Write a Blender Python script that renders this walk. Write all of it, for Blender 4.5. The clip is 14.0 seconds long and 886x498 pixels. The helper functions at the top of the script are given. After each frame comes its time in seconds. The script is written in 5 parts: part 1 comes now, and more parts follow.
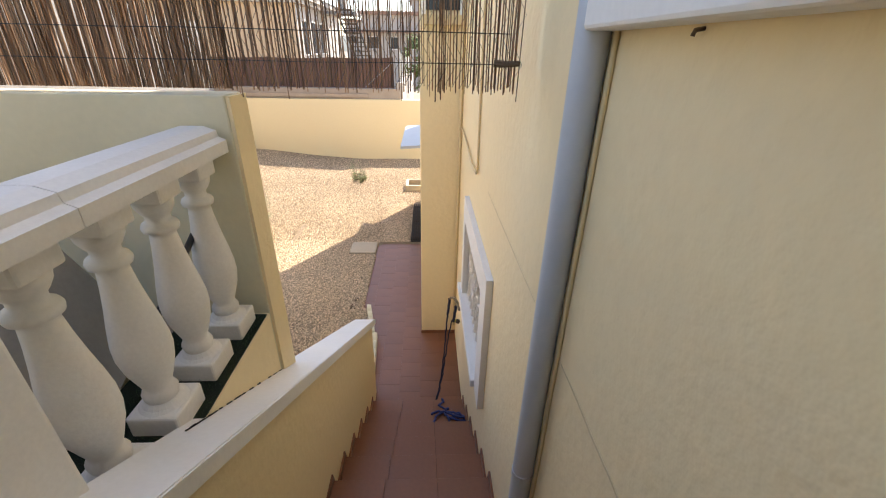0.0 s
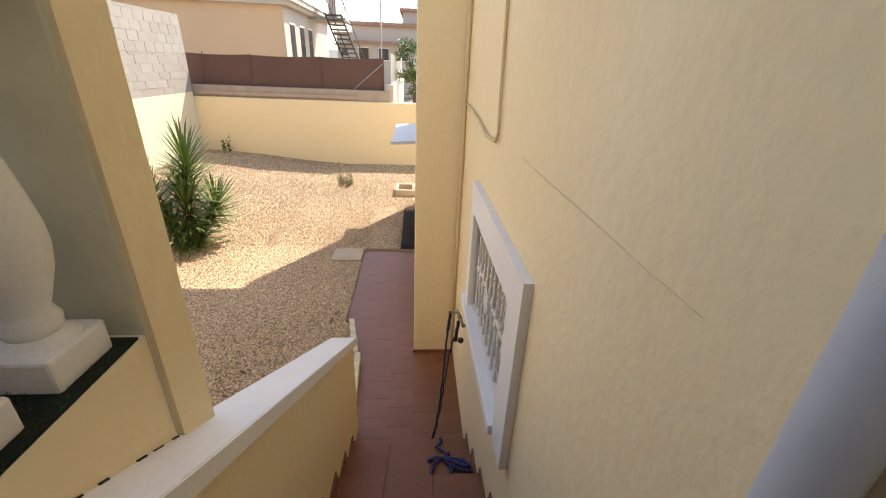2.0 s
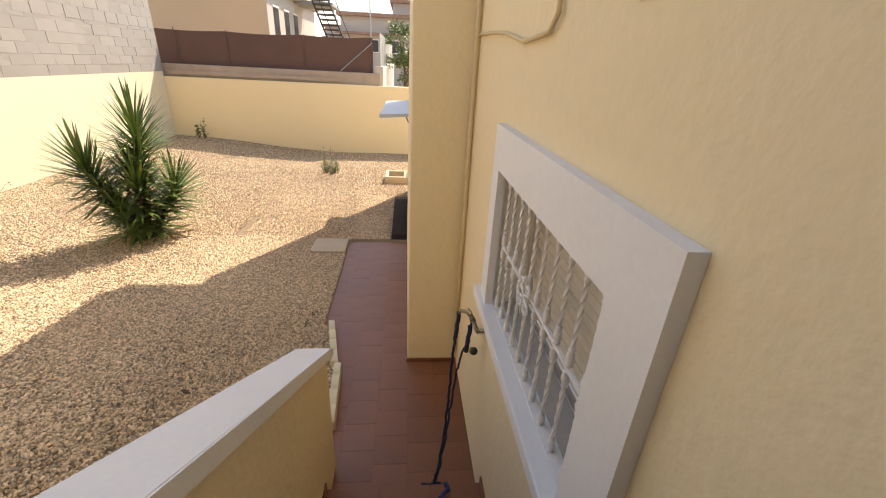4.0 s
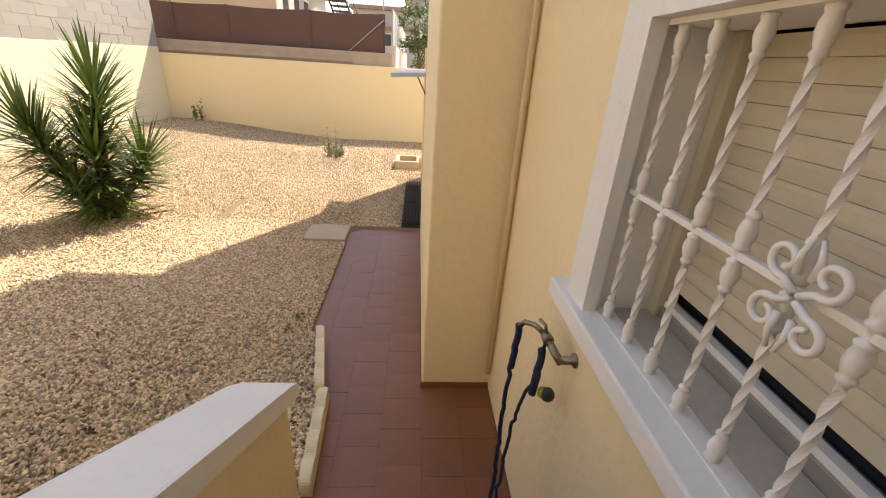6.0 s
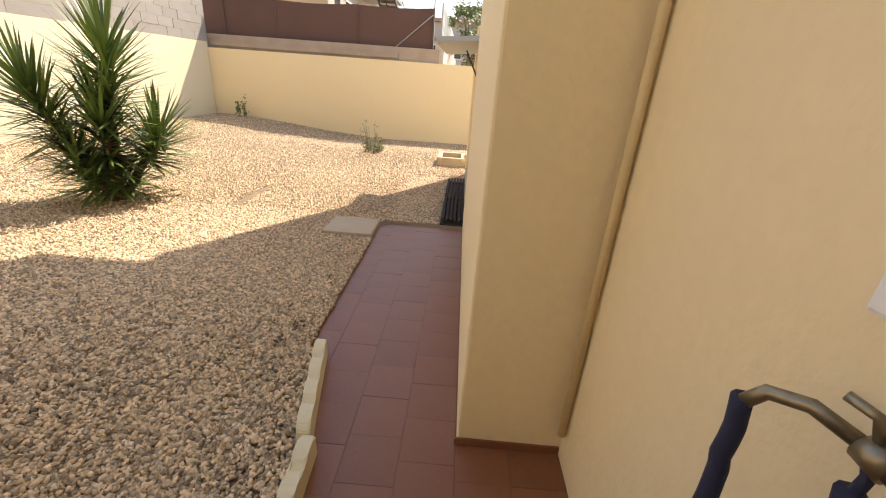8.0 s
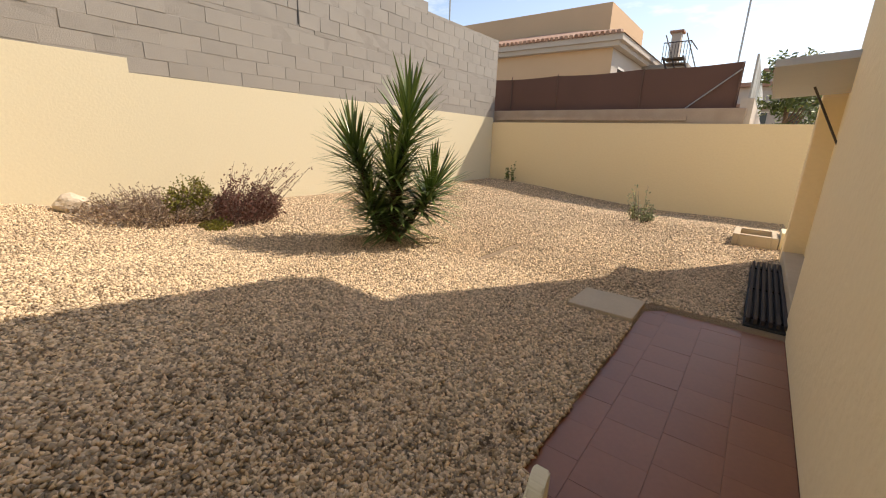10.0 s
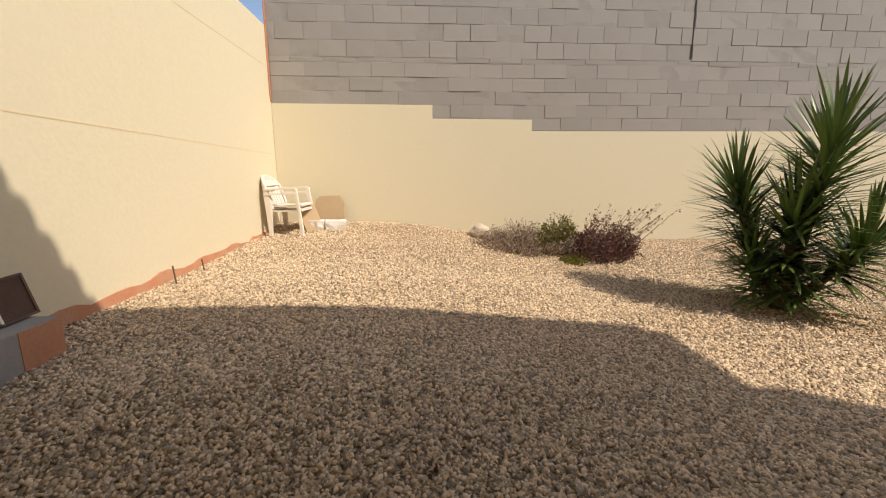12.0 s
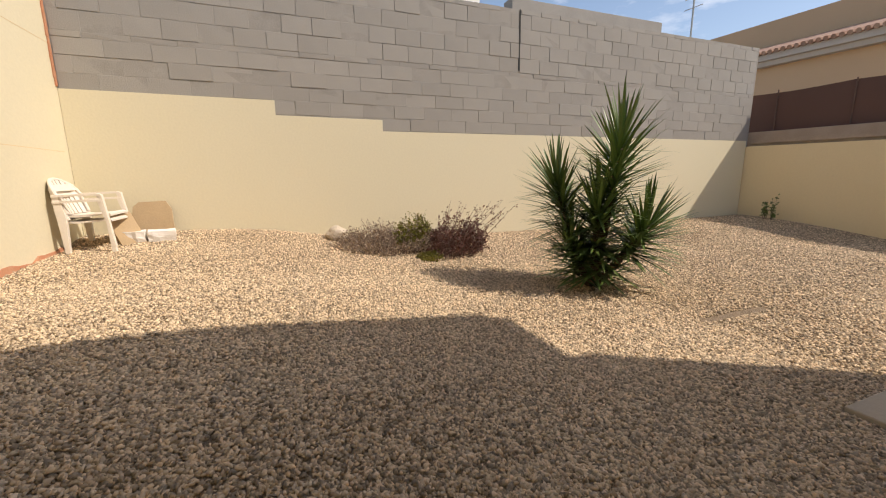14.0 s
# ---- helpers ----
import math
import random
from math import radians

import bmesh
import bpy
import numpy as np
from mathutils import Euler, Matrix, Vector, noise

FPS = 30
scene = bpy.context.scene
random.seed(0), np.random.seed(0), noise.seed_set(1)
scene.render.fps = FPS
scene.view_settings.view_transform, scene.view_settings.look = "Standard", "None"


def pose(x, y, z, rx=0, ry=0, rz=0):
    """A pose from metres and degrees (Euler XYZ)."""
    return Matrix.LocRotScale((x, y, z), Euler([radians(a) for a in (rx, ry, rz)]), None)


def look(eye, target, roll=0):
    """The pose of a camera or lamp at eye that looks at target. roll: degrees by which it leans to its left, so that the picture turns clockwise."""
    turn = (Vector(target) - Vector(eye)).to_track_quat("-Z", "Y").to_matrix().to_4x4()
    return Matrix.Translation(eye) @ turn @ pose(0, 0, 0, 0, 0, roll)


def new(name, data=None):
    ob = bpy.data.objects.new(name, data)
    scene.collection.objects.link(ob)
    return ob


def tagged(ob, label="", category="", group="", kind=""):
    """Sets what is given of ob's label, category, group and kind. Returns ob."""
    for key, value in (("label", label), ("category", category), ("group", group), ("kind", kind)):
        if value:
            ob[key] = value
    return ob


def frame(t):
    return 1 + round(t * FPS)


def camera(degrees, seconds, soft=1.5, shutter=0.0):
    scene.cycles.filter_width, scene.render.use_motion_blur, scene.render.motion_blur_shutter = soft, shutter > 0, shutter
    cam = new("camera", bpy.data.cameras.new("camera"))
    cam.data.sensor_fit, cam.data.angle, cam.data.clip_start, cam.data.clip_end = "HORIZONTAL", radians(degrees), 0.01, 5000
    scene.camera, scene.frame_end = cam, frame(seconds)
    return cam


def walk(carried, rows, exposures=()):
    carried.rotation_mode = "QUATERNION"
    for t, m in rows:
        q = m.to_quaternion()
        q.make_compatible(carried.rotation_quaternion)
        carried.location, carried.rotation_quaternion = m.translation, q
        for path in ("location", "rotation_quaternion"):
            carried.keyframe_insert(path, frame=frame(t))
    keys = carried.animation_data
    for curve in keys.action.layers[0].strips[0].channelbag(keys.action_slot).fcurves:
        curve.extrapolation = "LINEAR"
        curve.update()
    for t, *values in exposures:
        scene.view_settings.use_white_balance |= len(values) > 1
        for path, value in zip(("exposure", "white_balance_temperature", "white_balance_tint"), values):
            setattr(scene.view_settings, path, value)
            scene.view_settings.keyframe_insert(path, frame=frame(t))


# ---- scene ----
cam = camera(95.1, 14.0, soft=1.1)
PATH = [
    (0, (0.037, 0.231, 3.319), (0.117, 2.02, 2.428), 1.1),
    (0.5, (0.037, 0.36, 3.234), (0.128, 2.159, 2.366), 1.2),
    (1, (-0.014, 0.528, 3.13), (0.092, 2.335, 2.279), 1.8),
    (1.5, (-0.019, 0.688, 3.025), (0.1, 2.502, 2.19), 2.0),
    (2, (-0.028, 0.87, 2.888), (0.111, 2.686, 2.061), 2.4),
    (2.5, (-0.055, 1.052, 2.781), (0.108, 2.864, 1.952), 2.7),
    (3, (-0.044, 1.227, 2.659), (0.139, 3.037, 1.828), 3.1),
    (3.2, (-0.049, 1.296, 2.609), (0.142, 3.106, 1.78), 3.1),
    (5.5, (-0.08, 2.239, 2.046), (0.085, 4.046, 1.205), 3.2),
    (6, (-0.113, 2.467, 1.884), (0.035, 4.282, 1.056), 3.8),
    (6.5, (-0.115, 2.662, 1.774), (0.001, 4.485, 0.96), 3.7),
    (7, (-0.101, 2.851, 1.643), (-0.023, 4.684, 0.845), 3.4),
    (9.3, (-0.25, 3.641, 1.19), (-0.859, 5.428, 0.528), 3.8),
    (9.5, (-0.288, 3.708, 1.164), (-1.047, 5.452, 0.545), 3.4),
    (10, (-0.36, 3.809, 1.191), (-1.529, 5.346, 0.67), 2.2),
    (10.4, (-0.432, 3.877, 1.212), (-1.909, 5.15, 0.766), 1.5),
    (10.5, (-0.429, 3.872, 1.216), (-1.972, 5.071, 0.787), 1.4),
    (11, (-0.441, 3.896, 1.222), (-2.24, 4.685, 0.848), 0.9),
    (11.5, (-0.408, 3.903, 1.227), (-2.333, 4.307, 0.865), 0.5),
    (12, (-0.361, 3.919, 1.232), (-2.323, 4.036, 0.858), -0.2),
    (12.5, (-0.336, 3.932, 1.234), (-2.297, 3.898, 0.842), -0.6),
    (13, (-0.32, 3.96, 1.236), (-2.279, 3.967, 0.834), -0.9),
    (13.5, (-0.332, 4.0, 1.238), (-2.269, 4.304, 0.841), -0.7),
    (14, (-0.365, 4.072, 1.246), (-2.184, 4.811, 0.864), -0.5),
]
EXPOSURES = [(0, 1.56, 6700, 12), (1.5, 1.50, 7000, 13), (3.0, 1.14, 7300, 14), (5.5, 1.26, 7400, 14), (7.0, 1.28, 7400, 14), (9.3, 0.90, 7200, 14), (10.0, 0.52, 7350, 14), (10.5, 0.30, 7350, 14), (11.0, 0.17, 7300, 14), (12.5, 0.17, 6900, 14), (14.0, 0.15, 6900, 14)]
walk(cam, [(t, look(eye, target, roll)) for t, eye, target, roll in PATH], EXPOSURES)

# ---- world, sun, exposure ----
SUN = Vector((0.64, 1.0, 1.25)).normalized()
world = bpy.data.worlds.new("sky")
scene.world = world
world.use_nodes = True
wn, wl = world.node_tree.nodes, world.node_tree.links
sky = wn.new("ShaderNodeTexSky")
sky.sky_type, sky.sun_disc = "NISHITA", False
sky.sun_elevation = math.asin(SUN.z)
sky.sun_rotation = math.atan2(SUN.x, SUN.y)
sky.air_density, sky.dust_density = 1.0, 1.0
tc, cl, cr, mixc = wn.new("ShaderNodeTexCoord"), wn.new("ShaderNodeTexNoise"), wn.new("ShaderNodeValToRGB"), wn.new("ShaderNodeMix")
mapc = wn.new("ShaderNodeMapping")
mapc.inputs["Scale"].default_value = (3.0, 3.0, 9.0)
cl.inputs["Scale"].default_value, cl.inputs["Detail"].default_value, cl.inputs["Roughness"].default_value = 1.6, 6.0, 0.55
cr.color_ramp.elements[0].position, cr.color_ramp.elements[1].position = 0.57, 0.86
mixc.data_type = "RGBA"
mixc.inputs[7].default_value = (7.6, 7.9, 8.4, 1)
wl.new(tc.outputs["Generated"], mapc.inputs[0])
wl.new(mapc.outputs[0], cl.inputs["Vector"])
wl.new(cl.outputs[0], cr.inputs[0])
wl.new(cr.outputs[0], mixc.inputs[0])
wl.new(sky.outputs[0], mixc.inputs[6])
wl.new(mixc.outputs[2], wn["Background"].inputs[0])
wn["Background"].inputs[1].default_value = 0.15
sun = new("sun", bpy.data.lights.new("sun", "SUN"))
sun.data.energy, sun.data.angle, sun.data.color = 3.6, radians(0.55), (1.0, 0.94, 0.84)
sun.matrix_world = look(SUN * 30, (0, 0, 0))


# ---- materials ----
def material(name, base, rough=0.8, vary=0.12, scale=3.0, grain=60.0, bump=0.2, dist=0.004, other=None, metal=0.0, rnd=0.0, spec=0.5, island=0.0, stretch=(1, 1, 1)):
    """Two scales of noise over a base colour, fine relief, and a shift per object or per island."""
    m = bpy.data.materials.new(name)
    m.use_nodes = True
    n, l = m.node_tree.nodes, m.node_tree.links
    b = n["Principled BSDF"]
    b.inputs["Roughness"].default_value, b.inputs["Metallic"].default_value = rough, metal
    b.inputs["Specular IOR Level"].default_value = spec
    t = n.new("ShaderNodeTexCoord")
    mp = n.new("ShaderNodeMapping")
    mp.inputs["Scale"].default_value = stretch
    l.new(t.outputs["Object"], mp.inputs[0])
    a, c = n.new("ShaderNodeTexNoise"), n.new("ShaderNodeTexNoise")
    a.inputs["Scale"].default_value, a.inputs["Detail"].default_value = scale, 5
    c.inputs["Scale"].default_value, c.inputs["Detail"].default_value = grain, 3
    l.new(mp.outputs[0], a.inputs["Vector"]), l.new(mp.outputs[0], c.inputs["Vector"])
    mix = n.new("ShaderNodeMix")
    mix.data_type = "RGBA"
    o = other or tuple(v * 0.62 for v in base)
    mix.inputs[6].default_value, mix.inputs[7].default_value = (*base, 1), (*o, 1)
    r = n.new("ShaderNodeMapRange")
    r.inputs[1].default_value, r.inputs[2].default_value = 0.35, 0.75
    r.inputs[3].default_value, r.inputs[4].default_value = 0.0, min(1.0, vary * 3)
    l.new(a.outputs[0], r.inputs[0]), l.new(r.outputs[0], mix.inputs[0])
    hsv = n.new("ShaderNodeHueSaturation")
    g = n.new("ShaderNodeMapRange")
    g.inputs[3].default_value, g.inputs[4].default_value = 1 - vary, 1 + vary
    l.new(c.outputs[0], g.inputs[0])
    val = g.outputs[0]
    for amount, node, socket in ((rnd, "ShaderNodeObjectInfo", "Random"), (island, "ShaderNodeNewGeometry", "Random Per Island")):
        if amount:
            q, k, mu = n.new(node), n.new("ShaderNodeMapRange"), n.new("ShaderNodeMath")
            mu.operation = "MULTIPLY"
            k.inputs[3].default_value, k.inputs[4].default_value = 1 - amount, 1 + amount
            l.new(q.outputs[socket], k.inputs[0]), l.new(k.outputs[0], mu.inputs[0]), l.new(val, mu.inputs[1])
            val = mu.outputs[0]
    l.new(val, hsv.inputs["Value"]), l.new(mix.outputs[2], hsv.inputs["Color"])
    l.new(hsv.outputs[0], b.inputs["Base Color"])
    if bump:
        bu = n.new("ShaderNodeBump")
        bu.inputs["Strength"].default_value, bu.inputs["Distance"].default_value = bump, dist
        l.new(c.outputs[0], bu.inputs["Height"]), l.new(bu.outputs[0], b.inputs["Normal"])
    return m


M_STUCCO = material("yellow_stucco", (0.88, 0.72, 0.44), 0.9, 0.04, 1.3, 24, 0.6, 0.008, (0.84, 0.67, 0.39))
M_GARDEN = material("garden_wall_paint", (0.70, 0.625, 0.44), 0.9, 0.05, 0.7, 35, 0.25, 0.006, (0.65, 0.56, 0.375))
M_CREAM = material("cream_terrace_paint", (0.74, 0.66, 0.45), 0.9, 0.05, 1.5, 40, 0.3, 0.005)
M_WHITE = material("white_masonry_paint", (0.85, 0.82, 0.77), 0.75, 0.05, 4, 60, 0.2, 0.003, (0.62, 0.57, 0.50))
M_STONE = material("cast_stone_white", (0.84, 0.80, 0.74), 0.8, 0.07, 6, 80, 0.3, 0.003, (0.66, 0.6, 0.52))
M_BLOCK = material("concrete_block", (0.33, 0.305, 0.27), 0.95, 0.10, 2, 70, 0.5, 0.006, (0.27, 0.25, 0.22), rnd=0.06)
M_MORTAR = material("mortar", (0.325, 0.30, 0.265), 0.95, 0.15, 5, 60, 0.5, 0.006)
M_TILE = material("terracotta_tile", (0.255, 0.098, 0.044), 0.42, 0.13, 2.2, 40, 0.05, 0.002, (0.15, 0.058, 0.032), rnd=0.05)
M_GROUT = material("brown_grout", (0.19, 0.075, 0.038), 0.9, 0.15, 8, 60, 0.3, 0.003)
M_SOIL = material("gravel_bed", (0.31, 0.224, 0.140), 0.95, 0.2, 1.2, 110, 0.9, 0.02, (0.23, 0.158, 0.098))
M_PEBBLE = material("limestone_gravel", (0.61, 0.465, 0.305), 0.9, 0.16, 0.8, 50, 0.3, 0.003, (0.42, 0.30, 0.185), island=0.58)
M_CONCRETE = material("grey_concrete", (0.33, 0.31, 0.28), 0.9, 0.12, 3, 60, 0.4, 0.005)
M_PALE = material("pale_concrete", (0.50, 0.41, 0.29), 0.9, 0.1, 4, 60, 0.3, 0.004)
M_PLATE = material("tan_sandstone", (0.46, 0.33, 0.19), 0.9, 0.12, 5, 60, 0.4, 0.004, (0.36, 0.25, 0.14))
M_ORANGE = material("orange_clay_render", (0.50, 0.21, 0.11), 0.9, 0.15, 6, 50, 0.4, 0.005, (0.55, 0.36, 0.22))
M_PIPE = material("grey_pvc", (0.52, 0.55, 0.60), 0.45, 0.04, 3, 40, 0.05, 0.001)
M_CABLE = material("painted_cable", (0.72, 0.56, 0.31), 0.7, 0.06, 6, 60, 0.1, 0.001)
M_IRON = material("white_painted_iron", (0.84, 0.79, 0.73), 0.5, 0.06, 9, 90, 0.25, 0.002, (0.62, 0.54, 0.46))
M_SLAT = material("cream_shutter", (0.62, 0.55, 0.42), 0.55, 0.06, 5, 50, 0.1, 0.001, rnd=0.05)
M_ALU = material("grey_aluminium", (0.45, 0.42, 0.38), 0.4, 0.06, 8, 60, 0.05, 0.001, metal=0.6)
M_DARK = material("dark_gap", (0.03, 0.028, 0.025), 0.8, 0.1, 5, 50, 0)
M_TURF = material("artificial_turf", (0.016, 0.03, 0.012), 0.95, 0.3, 10, 300, 1.0, 0.02)
M_BLADE = material("turf_blade", (0.035, 0.075, 0.02), 0.7, 0.3, 10, 80, 0, island=0.4)
M_REED = material("dry_reed", (0.27, 0.155, 0.085), 0.75, 0.15, 2, 60, 0.2, 0.002, (0.22, 0.12, 0.06), island=0.45)
M_WIRE = material("dark_wire", (0.05, 0.04, 0.035), 0.5, 0.1, 8, 60, 0)
M_LEAF = material("yucca_leaf", (0.135, 0.20, 0.05), 0.37, 0.15, 4, 40, 0.1, 0.001, (0.085, 0.135, 0.038), rnd=0.3)
M_TRUNK = material("fibrous_bark", (0.16, 0.11, 0.07), 0.95, 0.25, 9, 70, 0.8, 0.01)
M_TWIG = material("dry_twig", (0.20, 0.13, 0.105), 0.9, 0.2, 4, 60, 0.3, 0.002, island=0.3)
M_BROWNLEAF = material("dry_purple_leaf", (0.21, 0.098, 0.075), 0.8, 0.2, 5, 40, 0.2, 0.002, island=0.35)
M_GREENLEAF = material("small_green_leaf", (0.13, 0.17, 0.035), 0.6, 0.2, 5, 40, 0.2, 0.002, island=0.35)
M_OLIVE = material("yellow_green_leaf", (0.26, 0.25, 0.045), 0.6, 0.2, 5, 40, 0.2, 0.002, island=0.35)
M_WEED = material("pale_green_leaf", (0.26, 0.29, 0.13), 0.7, 0.2, 5, 40, 0.2, 0.002, island=0.3)
M_GREYLEAF = material("grey_dry_leaf", (0.50, 0.40, 0.30), 0.85, 0.2, 5, 40, 0.2, 0.002, island=0.3)
M_ROCK = material("pale_rock", (0.60, 0.50, 0.38), 0.9, 0.15, 6, 50, 0.5, 0.006)
M_PLASTIC = material("white_plastic", (0.78, 0.70, 0.60), 0.4, 0.06, 5, 60, 0.05, 0.001, (0.64, 0.54, 0.44))
M_ROPE = material("navy_rope", (0.02, 0.022, 0.055), 0.75, 0.2, 30, 200, 0.5, 0.002)
M_BLUE = material("blue_rope", (0.035, 0.045, 0.16), 0.7, 0.2, 30, 200, 0.5, 0.002)
M_BRASS = material("weathered_brass", (0.34, 0.28, 0.19), 0.4, 0.2, 20, 90, 0.3, 0.002, metal=0.8)
M_YELLOW = material("yellow_plastic", (0.42, 0.34, 0.04), 0.45, 0.15, 20, 60, 0.1, 0.001)
M_SCREEN = material("brown_mesh_screen", (0.145, 0.078, 0.058), 0.9, 0.12, 0.8, 220, 0.3, 0.003, (0.10, 0.055, 0.043))
M_STEEL = material("galvanised_steel", (0.42, 0.41, 0.39), 0.45, 0.1, 12, 60, 0.1, 0.001, metal=0.7)
M_LEDGE = material("weathered_stone_ledge", (0.44, 0.35, 0.27), 0.95, 0.15, 3, 50, 0.5, 0.006, (0.29, 0.21, 0.155))
M_NEIGHBOUR = material("peach_render", (0.60, 0.41, 0.25), 0.9, 0.05, 0.6, 30, 0.15, 0.004)
M_ROOFTILE = material("clay_roof_tile", (0.27, 0.145, 0.095), 0.85, 0.15, 3, 30, 0.3, 0.005, (0.46, 0.36, 0.28), rnd=0.2, island=0.2)
M_GLASS = material("dark_window", (0.035, 0.035, 0.04), 0.12, 0.1, 3, 20, 0)
M_FARWALL = material("far_render", (0.52, 0.46, 0.40), 0.9, 0.08, 0.5, 20, 0.1, 0.003)
M_HILL = material("far_hill", (0.20, 0.20, 0.17), 0.95, 0.15, 0.02, 1, 0)
M_TERRAIN = material("dry_ground", (0.34, 0.27, 0.19), 0.95, 0.15, 0.3, 10, 0.3, 0.01)
M_RACK = material("dark_weathered_wood", (0.055, 0.04, 0.032), 0.95, 0.2, 8, 60, 0.3, 0.002)
M_GRATE = material("brown_plastic_grate", (0.15, 0.085, 0.06), 0.7, 0.15, 8, 60, 0.2, 0.002)
M_SILL = material("dusty_inner_sill", (0.50, 0.45, 0.39), 0.85, 0.12, 5, 60, 0.3, 0.002, (0.38, 0.33, 0.28))
M_HAIR = material("hairline_crack", (0.74, 0.59, 0.35), 0.95, 0.1, 8, 60, 0)
M_TARP = material("grey_tarp", (0.34, 0.31, 0.27), 0.6, 0.12, 4, 50, 0.2, 0.004)


# ---- building helpers ----
def link(name, bm, mat, smooth=False):
    me = bpy.data.meshes.new(name)
    bmesh.ops.recalc_face_normals(bm, faces=bm.faces)
    if smooth:
        for f in bm.faces:
            f.smooth = True
    bm.to_mesh(me)
    bm.free()
    me.materials.append(mat)
    return new(name, me)


def part(name, bm, mat, parent, label="", smooth=False):
    """One mesh object under a thing or a part; the bmesh is in world metres."""
    ob = link(name, bm, mat, smooth)
    ob.parent = parent
    ob.matrix_parent_inverse = parent.matrix_world.inverted() if parent.parent is None else (parent.parent.matrix_basis @ parent.matrix_parent_inverse @ parent.matrix_basis).inverted()
    if label:
        tagged(ob, label)
    return ob


def root(name, x, y, z, label, category, group=""):
    e = new(name)
    e.matrix_world = pose(x, y, z)
    e.matrix_basis = pose(x, y, z)
    bpy.context.view_layer.update()
    return tagged(e, label, category, group)


def structure(name, bm, mat, label="", category="", smooth=False):
    return tagged(link(name, bm, mat, smooth), label, category, "", "structure")


def box(bm, x0, x1, y0, y1, z0, z1, bevel=0.0):
    """An axis-aligned box, its edges rounded by bevel."""
    r = bmesh.ops.create_cube(bm, size=1)
    bmesh.ops.transform(bm, matrix=Matrix.LocRotScale(((x0 + x1) / 2, (y0 + y1) / 2, (z0 + z1) / 2), None, (x1 - x0, y1 - y0, z1 - z0)), verts=r["verts"])
    if bevel:
        es = list({e for v in r["verts"] for e in v.link_edges})
        bmesh.ops.bevel(bm, geom=es, offset=bevel, segments=2, affect="EDGES", profile=0.5)
    return bm


def boxed(*a, **k):
    return box(bmesh.new(), *a, **k)


def extrude(bm, pts, depth):
    """A polygon's prism: pts are 3D corners in order, depth the vector it runs along."""
    lo = [bm.verts.new(p) for p in pts]
    hi = [bm.verts.new(Vector(p) + Vector(depth)) for p in pts]
    bm.faces.new(lo), bm.faces.new(hi[::-1])
    for i in range(len(pts)):
        k = (i + 1) % len(pts)
        bm.faces.new((lo[i], hi[i], hi[k], lo[k]))
    return bm


def lathe(bm, profile, seg=16, m=Matrix()):
    """A turned body: profile rows (radius, height)."""
    rings = [[bm.verts.new(m @ Vector((r * math.cos(a), r * math.sin(a), z))) for a in [2 * math.pi * i / seg for i in range(seg)]] for r, z in profile]
    for p, q in zip(rings, rings[1:]):
        for i in range(seg):
            bm.faces.new((p[i], p[(i + 1) % seg], q[(i + 1) % seg], q[i]))
    bm.faces.new(rings[0][::-1]), bm.faces.new(rings[-1])
    return bm


def tube(bm, pts, radius, seg=8, taper=1.0):
    """A round tube along points; taper is the last radius over the first."""
    pts = [Vector(p) for p in pts]
    rings = []
    for i, p in enumerate(pts):
        d = (pts[min(i + 1, len(pts) - 1)] - pts[max(i - 1, 0)]).normalized()
        u = d.orthogonal().normalized() if i == 0 else (u - d * u.dot(d)).normalized()
        v = d.cross(u)
        r = radius * (1 + (taper - 1) * i / max(1, len(pts) - 1))
        rings.append([bm.verts.new(p + (u * math.cos(a) + v * math.sin(a)) * r) for a in [2 * math.pi * k / seg for k in range(seg)]])
    for p, q in zip(rings, rings[1:]):
        for i in range(seg):
            bm.faces.new((p[i], p[(i + 1) % seg], q[(i + 1) % seg], q[i]))
    bm.faces.new(rings[0][::-1]), bm.faces.new(rings[-1])
    return bm


def smoothstep(a, b, v):
    t = min(1.0, max(0.0, (v - a) / (b - a)))
    return t * t * (3 - 2 * t)


def ground_z(x, y):
    """The gravel's height: nearly level at the back, rising towards the terrace wall."""
    rise = 0.30 * smoothstep(6.2, 3.0, y) * smoothstep(-0.85, -2.2, x)
    rise += 0.08 * smoothstep(6.0, 3.5, y) * smoothstep(-6.1, -6.7, x)
    rise -= 0.24 * smoothstep(10.7, 14.2, y) * smoothstep(-5.8, -2.0, x)
    far = 0.10 * smoothstep(-4.0, -6.8, x)
    return 0.02 + rise + far * (1 - 0.4 * smoothstep(6.2, 3.0, y)) + 0.015 * noise.noise((x * 0.7, y * 0.7, 3.0))


# ---- large structure ----
WX = 0.40                                   # face of the house wall beside the stairs
WIN_Y0, WIN_Y1, WIN_Z0, WIN_Z1 = 2.30, 3.425, 1.268, 1.998

